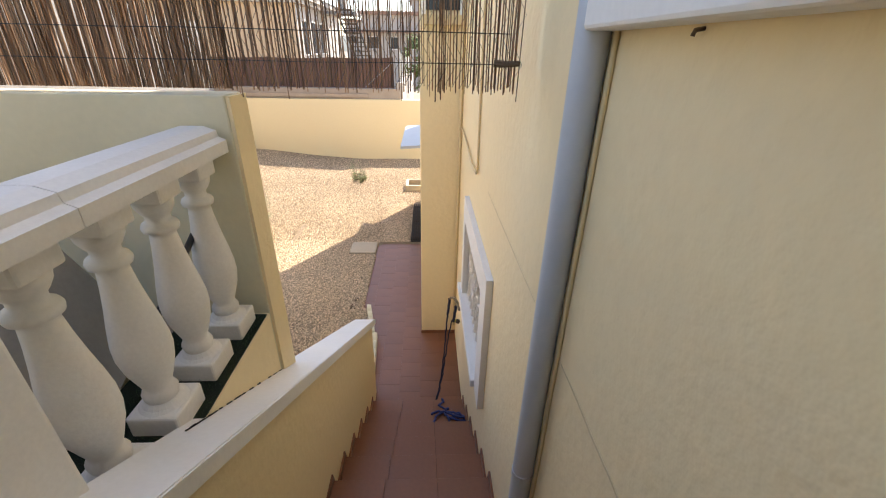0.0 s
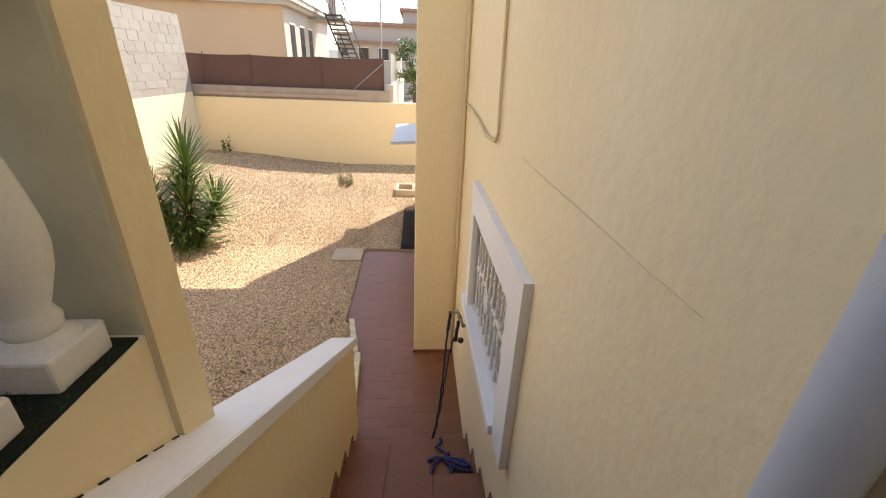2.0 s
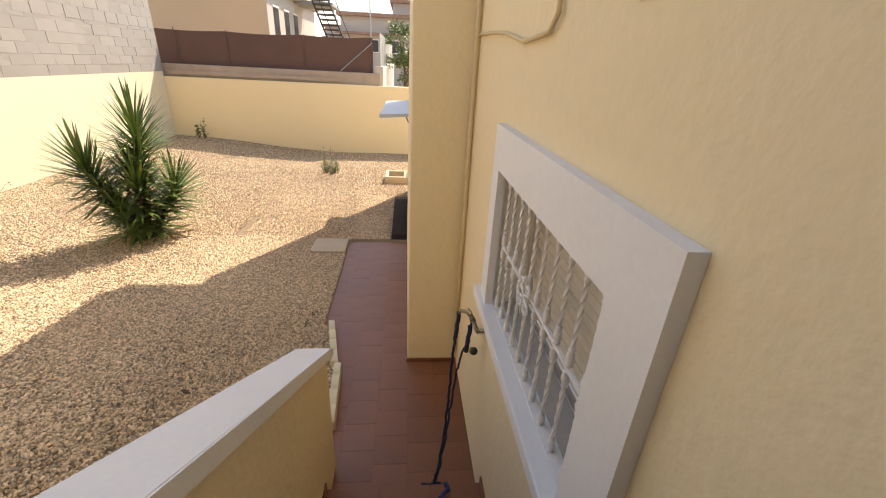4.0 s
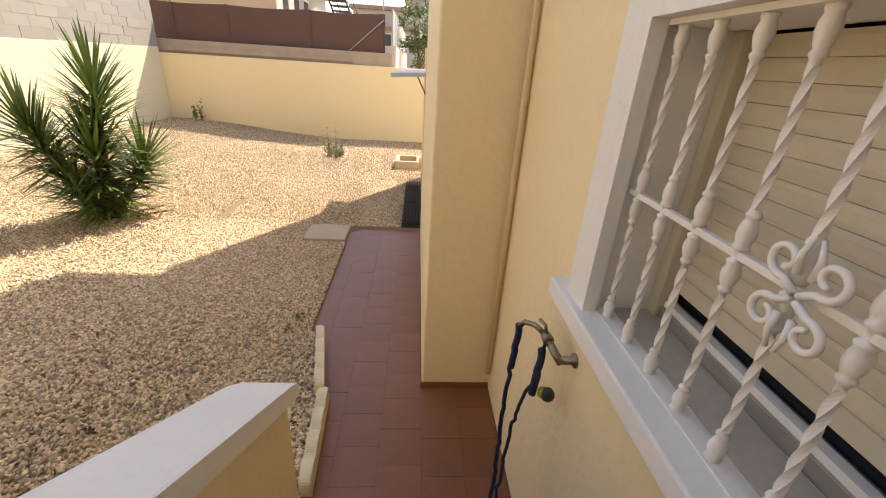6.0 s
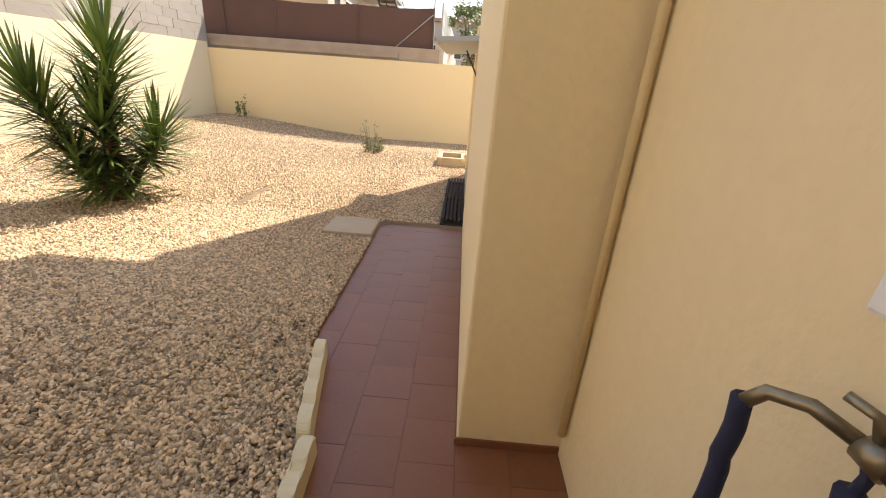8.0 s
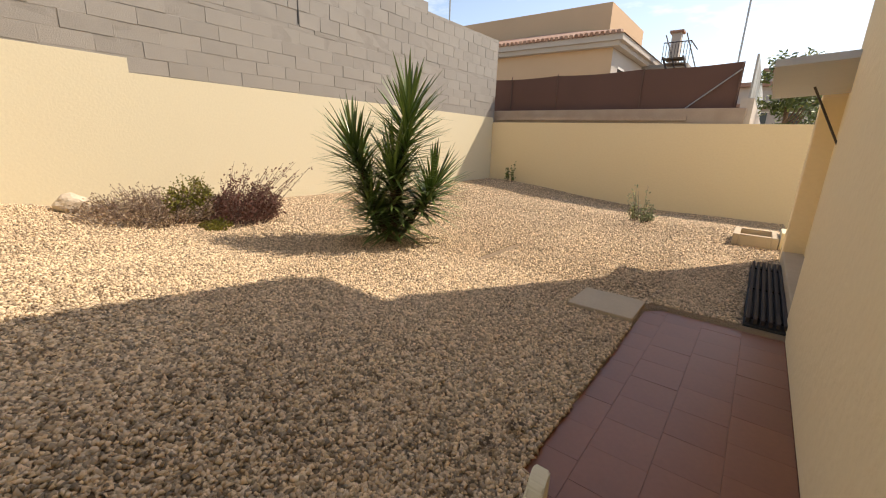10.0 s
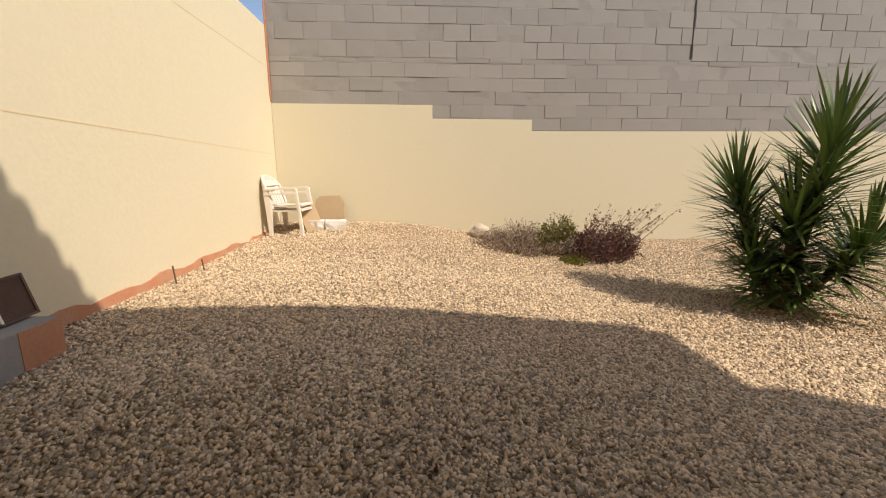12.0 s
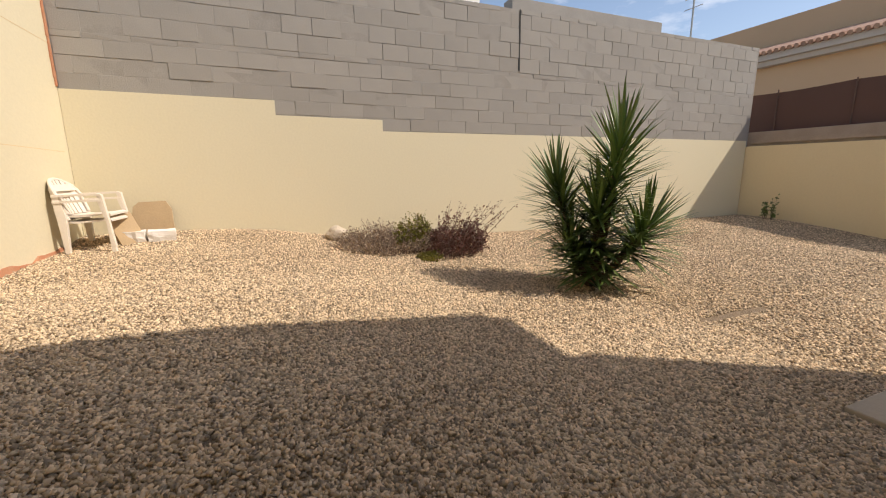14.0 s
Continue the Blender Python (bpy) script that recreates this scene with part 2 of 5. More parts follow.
bm = bmesh.new()
box(bm, WX, 0.72, -3.0, 4.47, -0.2, WIN_Z0)
box(bm, WX, 0.72, -3.0, WIN_Y0, WIN_Z0, WIN_Z1)
box(bm, WX, 0.72, WIN_Y1, 4.47, WIN_Z0, WIN_Z1)
box(bm, WX, 0.72, -3.0, 4.47, WIN_Z1, 5.0)
wall_east = structure("wall_east", bm, M_STUCCO, "pale yellow rendered house wall beside the stairs", "wall")
wall_block = structure("wall_block", boxed(-0.03, 4.0, 4.47, 7.32, -0.2, 5.0, bevel=0.012), M_STUCCO, "yellow rendered projecting block of the house", "wall")
structure("wall_recess", boxed(0.16, 4.0, 7.32, 9.45, -0.2, 5.0), M_STUCCO, "yellow rendered recessed house wall", "wall")
structure("wall_pier", boxed(-0.02, 4.0, 9.45, 9.62, -0.2, 2.1, bevel=0.01), M_STUCCO, "yellow rendered pier at the back of the house", "wall")
structure("wall_upper", boxed(0.2, 4.0, 9.45, 9.9, 2.1, 5.0), M_STUCCO, "yellow rendered upper house wall", "wall")
structure("house_back", boxed(0.72, 4.0, -3.0, 4.47, -0.2, 5.0), M_STUCCO, "plain rendered body of the house", "wall")

# the roof: an eave slab and its rows of clay tiles
bm = boxed(-0.55, 4.2, 4.3, 9.72, 5.0, 5.1)
box(bm, 0.1, 4.2, -3.2, 4.3, 5.0, 5.1)
roof = structure("roof", bm, M_ROOFTILE, "clay tiled roof with a stepped eave", "roof")
bm = bmesh.new()
for i in range(30):
    y = 4.3 + 0.18 * i
    tube(bm, [(-0.64, y, 5.08), (1.6, y, 5.5)], 0.085, 6)
part("eave_tiles", bm, M_ROOFTILE, roof)["kind"] = "stuff"

# unseen slab over landing and terrace, and back wall, added to cut skylight
structure("shade_slab", boxed(-6.8, WX, -3.0, 0.25, 3.62, 3.78), M_WHITE, "unseen white slab added to shade the stair head", "ceiling")
structure("shade_wall", boxed(-6.8, WX, -3.2, -3.0, 0.0, 3.78), M_CREAM, "unseen wall added to block light behind the stair head", "wall")

# terrace beside the stairs
TZ = 2.33                                  # terrace floor, a step above the stair head
structure("terrace_floor", boxed(-6.8, -0.795, -3.0, 1.63, TZ - 0.25, TZ), M_CREAM, "terrace floor slab above the garden", "floor")
bm = bmesh.new()
box(bm, -0.795, -0.61, -3.0, 1.629, 0.0, TZ)
structure("terrace_wall", bm, M_STUCCO, "yellow rendered terrace side wall", "wall")
bm = bmesh.new()
box(bm, -2.42, -2.0, 1.57, 1.755, 1.95, 3.3)
box(bm, -2.0, -0.61, 1.632, 1.76, 1.95, 3.17, bevel=0.006)
box(bm, -1.0, -0.61, 1.632, 1.76, -0.1, 1.95)
wall_pier_left = structure("wall_terrace_end", bm, M_CREAM, "cream rendered terrace parapet ending in a pier", "wall")
structure("terrace_end_cap", boxed(-0.61, -0.598, 1.638, 1.771, 0.6, 3.165), M_STUCCO, "yellow painted end face of the parapet", "wall")
bm = bmesh.new()
box(bm, -6.84, -2.42, 1.56, 1.76, -0.1, 3.3, bevel=0.006)
wall_south = structure("wall_south", bm, M_GARDEN, "sunlit pale yellow rendered garden wall", "wall")
structure("wall_recess_side", boxed(-2.6, -2.43, 0.2, 1.56, -0.1, 1.95), M_STUCCO, "shaded side wall of the recess under the terrace", "wall")
structure("wall_recess_back", boxed(-2.43, -0.79, 0.1, 0.2, -0.1, 1.95), M_STUCCO, "shaded back wall of the recess under the terrace", "wall")
bm = bmesh.new()
extrude(bm, [(-6.7, 1.759, 1.497), (-2.45, 1.759, 1.555), (-2.45, 1.759, 1.562), (-6.7, 1.759, 1.505)], (0, 0.0025, 0))
extrude(bm, [(-6.8, 1.759, 2.728), (-3.2, 1.759, 2.728), (-3.2, 1.759, 2.735), (-6.8, 1.759, 2.735)], (0, 0.0025, 0))
part("groove", bm, M_CABLE, wall_south, "thin construction joint line")
# uneven clay band along the foot of that wall
bm = bmesh.new()
xs = [-2.45 - 0.12 * i for i in range(36)]
top = [bm.verts.new((x, 1.775, 0.40 + 0.05 * noise.noise((x * 3, 0, 0)) + 0.03 * noise.noise((x * 11, 4, 0)))) for x in xs]
low = [bm.verts.new((x, 1.80, 0.15)) for x in xs]
back = [bm.verts.new((x, 1.755, v.co.z)) for x, v in zip(xs, top)]
for i in range(len(xs) - 1):
    bm.faces.new((low[i], low[i + 1], top[i + 1], top[i])), bm.faces.new((top[i], top[i + 1], back[i + 1], back[i]))
structure("trim_south", bm, M_ORANGE, "flaking orange clay band at the wall's foot", "baseboard")

bm = bmesh.new()
zs = [2.26 + 0.09 * i for i in range(16)]
for a, b in zip(zs, zs[1:]):
    w = 0.05 + 0.018 * noise.noise((a * 9, 2, 0))
    extrude(bm, [(-6.80, 1.762, a), (-6.80 + w, 1.762, a), (-6.80 + w, 1.762, b - 0.004), (-6.80, 1.762, b - 0.004)], (0, 0.012 + 0.004 * noise.noise((a * 5, 0, 0)), 0))
structure("trim_corner", bm, M_ORANGE, "exposed orange clay along the garden wall's corner", "trim")
# stair parapet: sloping wall with a white coping
SLOPE = 0.585
def cope_z(y):
    return 0.832 + (3.66 - y) * SLOPE
bm = bmesh.new()
extrude(bm, [(-0.50, 3.46, -0.1), (-0.50, 3.46, cope_z(3.46) - 0.06), (-0.50, -1.5, cope_z(-1.5) - 0.06), (-0.50, -1.5, -0.1)], (-0.13, 0, 0))
wall_parapet = structure("wall_stair_parapet", bm, M_STUCCO, "yellow rendered sloping stair parapet", "wall")
bm = bmesh.new()
extrude(bm, [(-0.465, 3.50, cope_z(3.50) - 0.05), (-0.465, 3.50, cope_z(3.50) - 0.004), (-0.465, 3.43, cope_z(3.43) + 0.006), (-0.465, -1.5, cope_z(-1.5)), (-0.465, -1.5, cope_z(-1.5) - 0.06), (-0.465, 3.43, cope_z(3.43) - 0.06)], (-0.185, 0, 0))
bmesh.ops.bevel(bm, geom=list(bm.edges), offset=0.006, segments=2, affect="EDGES")
part("coping", bm, M_WHITE, wall_parapet, "white painted sloping coping")

rng = random.Random(12)
bm = bmesh.new()
for i in range(34):
    y = rng.uniform(1.0, 1.73)
    w = rng.uniform(0.006, 0.03)
    z = cope_z(y) + 0.004
    extrude(bm, [(-0.6095, y, z), (-0.6095, y + w, z - w * SLOPE), (-0.6095, y + w, z - w * SLOPE + rng.uniform(0.002, 0.006)), (-0.6095, y, z + rng.uniform(0.002, 0.005))], (0.0035, 0, 0))
part("dirt_line", bm, M_DARK, wall_parapet, "dark dirt in the coping's joint")["kind"] = "stuff"

# stairs of red tile, twelve steps down to the path
STAIR_TOP = 2.2
RISE, TREAD, FOOT = STAIR_TOP / 12, 0.288, 3.15
bm = bmesh.new()
pts = [(-0.534, FOOT, -0.1)]
for i in range(12):
    y = FOOT - TREAD * i
    pts += [(-0.534, y, RISE * i), (-0.534, y, RISE * (i + 1) - 0.004)]
pts += [(-0.534, -3.0, STAIR_TOP - 0.01), (-0.534, -3.0, -0.1)]
extrude(bm, pts, (0.933, 0, 0))
stairs = structure("stairs", bm, M_GROUT, "terracotta tiled garden stairs", "stairs")

# garden wall of grey blocks over a yellow rendered foot, its top stepping down
structure("wall_west", boxed(-7.1, -6.812, 1.76, 14.5, -0.2, 3.9), M_MORTAR, "grey concrete block wall", "wall")
bm = bmesh.new()
extrude(bm, [(-6.80, 1.765, -0.2), (-6.80, 1.765, 2.24), (-6.80, 4.15, 2.23), (-6.80, 4.15, 2.03), (-6.80, 5.69, 2.02), (-6.80, 5.69, 1.85), (-6.80, 14.44, 1.86), (-6.80, 14.44, -0.2)], (-0.0145, 0, 0))
wall_west_foot = structure("wall_west_render", bm, M_GARDEN, "pale yellow render stepping down along the block wall", "wall")
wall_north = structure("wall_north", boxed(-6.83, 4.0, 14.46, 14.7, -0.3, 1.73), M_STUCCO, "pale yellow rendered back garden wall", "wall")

# ground out to the horizon, and the gravel garden
structure("ground", boxed(-400, 400, -200, 600, -0.6, -0.32), M_TERRAIN, "dry open ground around the houses", "ground")
bm = bmesh.new()
NX, NY = 64, 110
grid = [[bm.verts.new((-6.8 + 6.9 * i / NX, 1.6 + 12.9 * j / NY, 0)) for i in range(NX + 1)] for j in range(NY + 1)]
for row in grid:
    for v in row:
        v.co.z = ground_z(v.co.x, v.co.y) - (0.12 if v.co.x > -0.83 and v.co.y < 7.1 else 0.0)
for j in range(NY):
    for i in range(NX):
        bm.faces.new((grid[j][i], grid[j][i + 1], grid[j + 1][i + 1], grid[j + 1][i]))
gravel_bed = structure("gravel_bed", bm, M_SOIL, "pale limestone gravel garden bed", "gravel", smooth=True)
path_bed = structure("path", boxed(-0.86, WX, 3.15, 7.12, -0.15, -0.001), M_GROUT, "terracotta tiled garden path", "path")


# ---- things ----
# the terrace's own grid: x towards the stairs, y towards the garden, z from its floor
TERRACE = Matrix.Translation((-0.003, 0.085, TZ)) @ Matrix.Scale(0.88, 4)


def baluster(x, y, parent):
    """A turned cast-stone baluster on a square plinth, with a square cap."""
    prof = [(0.045, 0.10), (0.05, 0.115), (0.052, 0.13), (0.045, 0.145), (0.04, 0.155), (0.052, 0.19), (0.068, 0.24), (0.076, 0.29), (0.075, 0.33), (0.066, 0.39), (0.053, 0.46), (0.044, 0.52), (0.039, 0.565), (0.038, 0.58), (0.052, 0.585), (0.055, 0.598), (0.05, 0.61), (0.036, 0.615), (0.036, 0.635), (0.044, 0.645), (0.055, 0.665), (0.06, 0.69)]
    b = part("baluster", lathe(bmesh.new(), prof, 20, pose(x, y, 0)), M_STONE, parent, "", True)
    bm = boxed(x - 0.078, x + 0.078, y - 0.078, y + 0.078, 0, 0.082, bevel=0.008)
    lathe(bm, [(0.075, 0.08), (0.06, 0.09), (0.047, 0.105)], 20, pose(x, y, 0))
    part("plinth", bm, M_STONE, b)
    part("cap", boxed(x - 0.062, x + 0.062, y - 0.062, y + 0.062, 0.685, 0.76, bevel=0.01), M_STONE, b)
    return b


balustrade = root("balustrade", 0, 0, 0, "white cast-stone balustrade with turned balusters", "balustrade")
for i in range(4):
    baluster(-0.808, 1.63 - 0.235 * i, balustrade)
for i in range(3):
    baluster(-0.808, 0.30 - 0.235 * i, balustrade)
bm = boxed(-0.915, -0.70, 0.46, 0.765, 0.006, 0.756, bevel=0.012)
box(bm, -0.925, -0.692, 0.45, 0.775, 0.006, 0.10, bevel=0.01)
part("pedestal", bm, M_STONE, balustrade)
bm = bmesh.new()
prof = [(-0.935, 0.755), (-0.705, 0.755), (-0.705, 0.80), (-0.73, 0.812), (-0.735, 0.835), (-0.78, 0.85), (-0.86, 0.85), (-0.905, 0.835), (-0.91, 0.812), (-0.935, 0.80)]
extrude(bm, [(x, 1.735, z) for x, z in prof], (0, -0.72, 0))
part("handrail", bm, M_STONE, balustrade)
bm = bmesh.new()
extrude(bm, [(x, 1.012, z) for x, z in prof], (0, -2.6, 0))
part("handrail", bm, M_STONE, balustrade)
balustrade.matrix_basis = TERRACE
turf = tagged(link("turf_strip", boxed(-1.05, -0.695, -1.5, 1.738, 0, 0.006), M_TURF), "dark green artificial turf strip on the terrace edge", "turf")
turf.matrix_basis = TERRACE
rng = random.Random(63)
bm = bmesh.new()
for i in range(5200):
    x, y = rng.uniform(-1.0, -0.692), rng.uniform(0.0, 1.735)
    a, h = rng.uniform(0, 6.283), rng.uniform(0.008, 0.02)
    dx, dy = 0.0016 * math.cos(a), 0.0016 * math.sin(a)
    bm.faces.new([bm.verts.new((x - dx, y - dy, 0.004)), bm.verts.new((x + dx, y + dy, 0.004)), bm.verts.new((x + rng.gauss(0, 0.006), y + rng.gauss(0, 0.006), h))])
pile = link("pile", bm, M_BLADE)
pile.parent, pile["kind"] = turf, "stuff"

# covered clutter behind the balustrade
tarp = bmesh.new()
bmesh.ops.create_grid(tarp, x_segments=24, y_segments=20, size=0.5)
for v in tarp.verts:
    x, y = v.co.x, v.co.y
    h = 0.50 * (1 - smoothstep(0.30, 0.5, max(abs(x), abs(y)))) + 0.05 * noise.noise((x * 6, y * 6, 1)) + 0.03 * noise.noise((x * 14, y * 14, 2))
    v.co = (-1.62 + x * 1.15, 0.95 + y * 1.5, max(0.004, h * 1.15))
tarp_cover = tagged(link("tarp_cover", tarp, M_TARP, True), "crumpled grey tarpaulin over a low heap on the terrace", "tarpaulin")
tarp_cover.matrix_basis = TERRACE
broom = root("broom", 0, 0, 0, "dark thin stick leaning on the terrace wall", "stick")
part("handle", tube(bmesh.new(), [(-0.881, 1.301, 0.256), (-0.822, 1.733, 0.565)], 0.012), M_WIRE, broom)
broom.matrix_basis = TERRACE

# reed screen along the parapet and across the stairs
reed_screen = root("reed_screen", 0, 0, 0, "brown split reed screen hanging above the parapet", "reed screen")
bm = bmesh.new()
rng = random.Random(4)
x = -4.2
while x < 0.375:
    x += rng.uniform(0.0035, 0.0125) if x > -0.75 else rng.uniform(0.0025, 0.008)
    lean = rng.gauss(0, 0.012) + (0.02 if x < -0.8 else 0.0)
    y = 1.80 + rng.uniform(-0.012, 0.012)
    lo = 3.165 + (abs(rng.gauss(0, 0.02)) if x > -0.75 else 0.01) + (-0.03 if rng.random() < 0.06 and x > -0.7 else 0.0)
    hi = rng.uniform(4.0, 4.25)
    tube(bm, [(x, y, lo), (x + lean * 0.5 + rng.gauss(0, 0.004), y, (lo + hi) / 2), (x + lean, y + rng.gauss(0, 0.01), hi)], rng.uniform(0.0016, 0.0036), 4)
x = -4.2
while x < -0.70:
    x += rng.uniform(0.004, 0.011)
    lean = rng.gauss(0.03, 0.02)
    tube(bm, [(x, 1.845, 3.17), (x + lean * 0.5, 1.845, 3.6), (x + lean, 1.845, 4.15)], rng.uniform(0.002, 0.004), 4)
part("reeds", bm, M_REED, reed_screen)["kind"] = "stuff"
for z in (3.27, 3.37, 3.5, 3.63, 3.78):
    part("wire", tube(bmesh.new(), [(-4.2 + 0.35 * i, 1.786 + 0.004 * (i % 2), z + 0.006 * noise.noise((i, z, 0))) for i in range(14)], 0.0022, 4), M_WIRE, reed_screen)
bm = bmesh.new()
for i in range(46):
    a = -1.0 + 0.03 * i
    tube(bm, [(a, 1.79, 3.19), (a + 0.045, 1.788, 3.27), (a, 1.79, 3.35), (a + 0.045, 1.788, 3.43), (a, 1.79, 3.51)], 0.0011, 3)
part("mesh_wire", bm, M_WIRE, reed_screen)["kind"] = "stuff"
part("branch", tube(bmesh.new(), [(0.29, 1.78, 3.275), (0.33, 1.775, 3.272), (0.385, 1.79, 3.275)], 0.014, 7, 0.7), M_TRUNK, reed_screen, "dark broken cane tied to the screen")
reed_screen.matrix_basis = TERRACE @ pose(0, 0, -2.2)

# downpipe and cables on the house wall
pipe = root("downpipe", 0.362, 1.117, 0.6, "light grey plastic downpipe on the house wall", "downpipe")
part("pipe", tube(bmesh.new(), [(0.362, 1.117, 0.6 + 0.5 * i) for i in range(9)], 0.035, 20), M_PIPE, pipe, "", True)
part("strap", tube(bmesh.new(), [(0.362, 1.117, 2.02), (0.362, 1.117, 2.045)], 0.0375, 20), M_PIPE, pipe)
cable_trunk = root("cable_duct", 0.39, 1.078, 1.2, "cream painted cable duct beside the downpipe", "cable duct")
part("duct", tube(bmesh.new(), [(0.394, 1.078 + 0.002 * (i % 2), 1.0 + 0.2 * i) for i in range(13)], 0.0065, 8), M_CABLE, cable_trunk, "", True)
cable = root("wall_cable", 0.39, 3.0, 2.55, "cream painted cable looping along the house wall", "cable")
part("cable", tube(bmesh.new(), [(0.388, 3.06, 5.0), (0.388, 3.05, 3.6), (0.388, 3.02, 3.1), (0.385, 2.965, 2.72), (0.384, 2.94, 2.585), (0.384, 3.0, 2.535), (0.384, 3.3, 2.52), (0.384, 3.62, 2.565), (0.388, 3.9, 2.585), (0.388, 4.3, 2.60), (0.388, 4.44, 2.60)], 0.009, 8), M_CABLE, cable, "", True)
conduit = root("corner_conduit", 0.385, 4.44, 0.15, "thin cream conduit in the corner of the house wall", "conduit")
part("conduit", tube(bmesh.new(), [(0.378, 4.425, 0.15), (0.378, 4.428, 1.5), (0.378, 4.43, 3.0), (0.378, 4.44, 5.0)], 0.016, 8), M_CABLE, conduit, "", True)
structure("ledge", boxed(0.33, WX, -3.0, 1.09, 3.352, 3.60, bevel=0.008), M_WHITE, "white ledge along the house wall", "ledge")
bm = bmesh.new()
for y0, y1, h in ((0.62, 1.06, 0.003), (1.35, 2.50, 0.0022)):
    n = 14
    up = [(0.3975, y0 + (y1 - y0) * i / n, 2.56 + 0.003 * noise.noise((i * 0.6, y0, 0)) + h * (1 - abs(2 * i / n - 1))) for i in range(n + 1)]
    extrude(bm, up + [(x, y, z - 2 * h * (1 - abs(2 * i / n - 1)) - 0.0006) for i, (x, y, z) in reversed(list(enumerate(up)))], (0.002, 0, 0))
structure("joint_line", bm, M_HAIR, "fine crack along the house wall", "trim")
tagged(link("wall_hook", tube(bmesh.new(), [(0.40, 0.82, 3.347), (0.388, 0.82, 3.345), (0.386, 0.82, 3.338)], 0.003, 7), M_TRUNK), "small rusty hook below the white ledge", "hook")

# upper window on the projecting block
window_2 = structure("window_2", boxed(0.02, 0.36, 4.455, 4.468, 3.62, 4.4), M_GLASS, "small dark upper window", "window")
part("sill", boxed(-0.0, 0.38, 4.36, 4.47, 3.50, 3.58, bevel=0.006), M_CABLE, window_2)
for a, b in ((-0.01, 0.03), (0.34, 0.385)):
    part("frame", boxed(a, b, 4.44, 4.47, 3.58, 4.42, bevel=0.004), M_WHITE, window_2)

# window beside the stairs: white surround, sill, shutter and twisted iron grille
bm = bmesh.new()
extrude(bm, [(0.36, 2.11, 1.222), (0.36, 2.11, 2.19), (0.36, 3.515, 2.19), (0.36, 3.515, 1.284), (0.36, WIN_Y1 - 0.03, 1.284), (0.36, WIN_Y1 - 0.03, WIN_Z1), (0.36, WIN_Y0, WIN_Z1), (0.36, WIN_Y0, 1.222)], (0.039, 0, 0))
window_1 = structure("window_1", bm, M_WHITE, "white framed window with a closed roller shutter", "window")
part("window_sill", boxed(0.335, 0.63, WIN_Y0 + 0.002, 3.605, 1.223, 1.284, bevel=0.006), M_WHITE, window_1)
for y0, y1 in ((WIN_Y0 + 0.001, WIN_Y0 + 0.012), (WIN_Y1 - 0.012, WIN_Y1 - 0.001)):
    part("reveal", boxed(0.4, 0.60, y0, y1, 1.286, WIN_Z1), M_WHITE, window_1)
part("lintel_face", boxed(0.4, 0.60, WIN_Y0 + 0.012, WIN_Y1 - 0.012, WIN_Z1 - 0.012, WIN_Z1 - 0.001), M_WHITE, window_1)
for y0, y1 in ((WIN_Y0 + 0.012, WIN_Y0 + 0.05), (WIN_Y1 - 0.05, WIN_Y1 - 0.012)):
    part("shutter_guide", boxed(0.555, 0.60, y0, y1, 1.286, WIN_Z1 - 0.012, bevel=0.003), M_SLAT, window_1)
part("inner_sill", boxed(0.455, 0.56, WIN_Y0 + 0.013, WIN_Y1 - 0.013, 1.2845, 1.2875), M_SILL, window_1, "dusty grey inner sill")
part("pane", boxed(0.635, 0.645, WIN_Y0, WIN_Y1, 1.286, WIN_Z1), M_GLASS, window_1)
part("track", boxed(0.565, 0.63, WIN_Y0 + 0.02, WIN_Y1 - 0.02, 1.286, 1.32), M_ALU, window_1)
part("track", boxed(0.575, 0.60, WIN_Y0 + 0.02, WIN_Y1 - 0.02, 1.32, 1.338), M_WHITE, window_1)
shutter = part("shutter", boxed(0.585, 0.615, WIN_Y0 + 0.05, WIN_Y1 - 0.05, 1.375, 1.42, bevel=0.004), M_SLAT, window_1)
slat_mesh = None
for i in range(13):
    z = 1.42 + 0.043 * i
    if slat_mesh is None:
        bm = bmesh.new()
        prof = [(0.605, 0.0), (0.5905, 0.0004), (0.588, 0.01), (0.588, 0.032), (0.5905, 0.0422), (0.605, 0.0427)]
        extrude(bm, [(x, WIN_Y0 + 0.05, h) for x, h in prof], (0, WIN_Y1 - WIN_Y0 - 0.1, 0))
        slat = link("slat", bm, M_SLAT)
        slat_mesh = slat.data
    else:
        slat = new("slat", slat_mesh)
    slat.parent = shutter
    slat.matrix_basis = pose(0, 0, z)

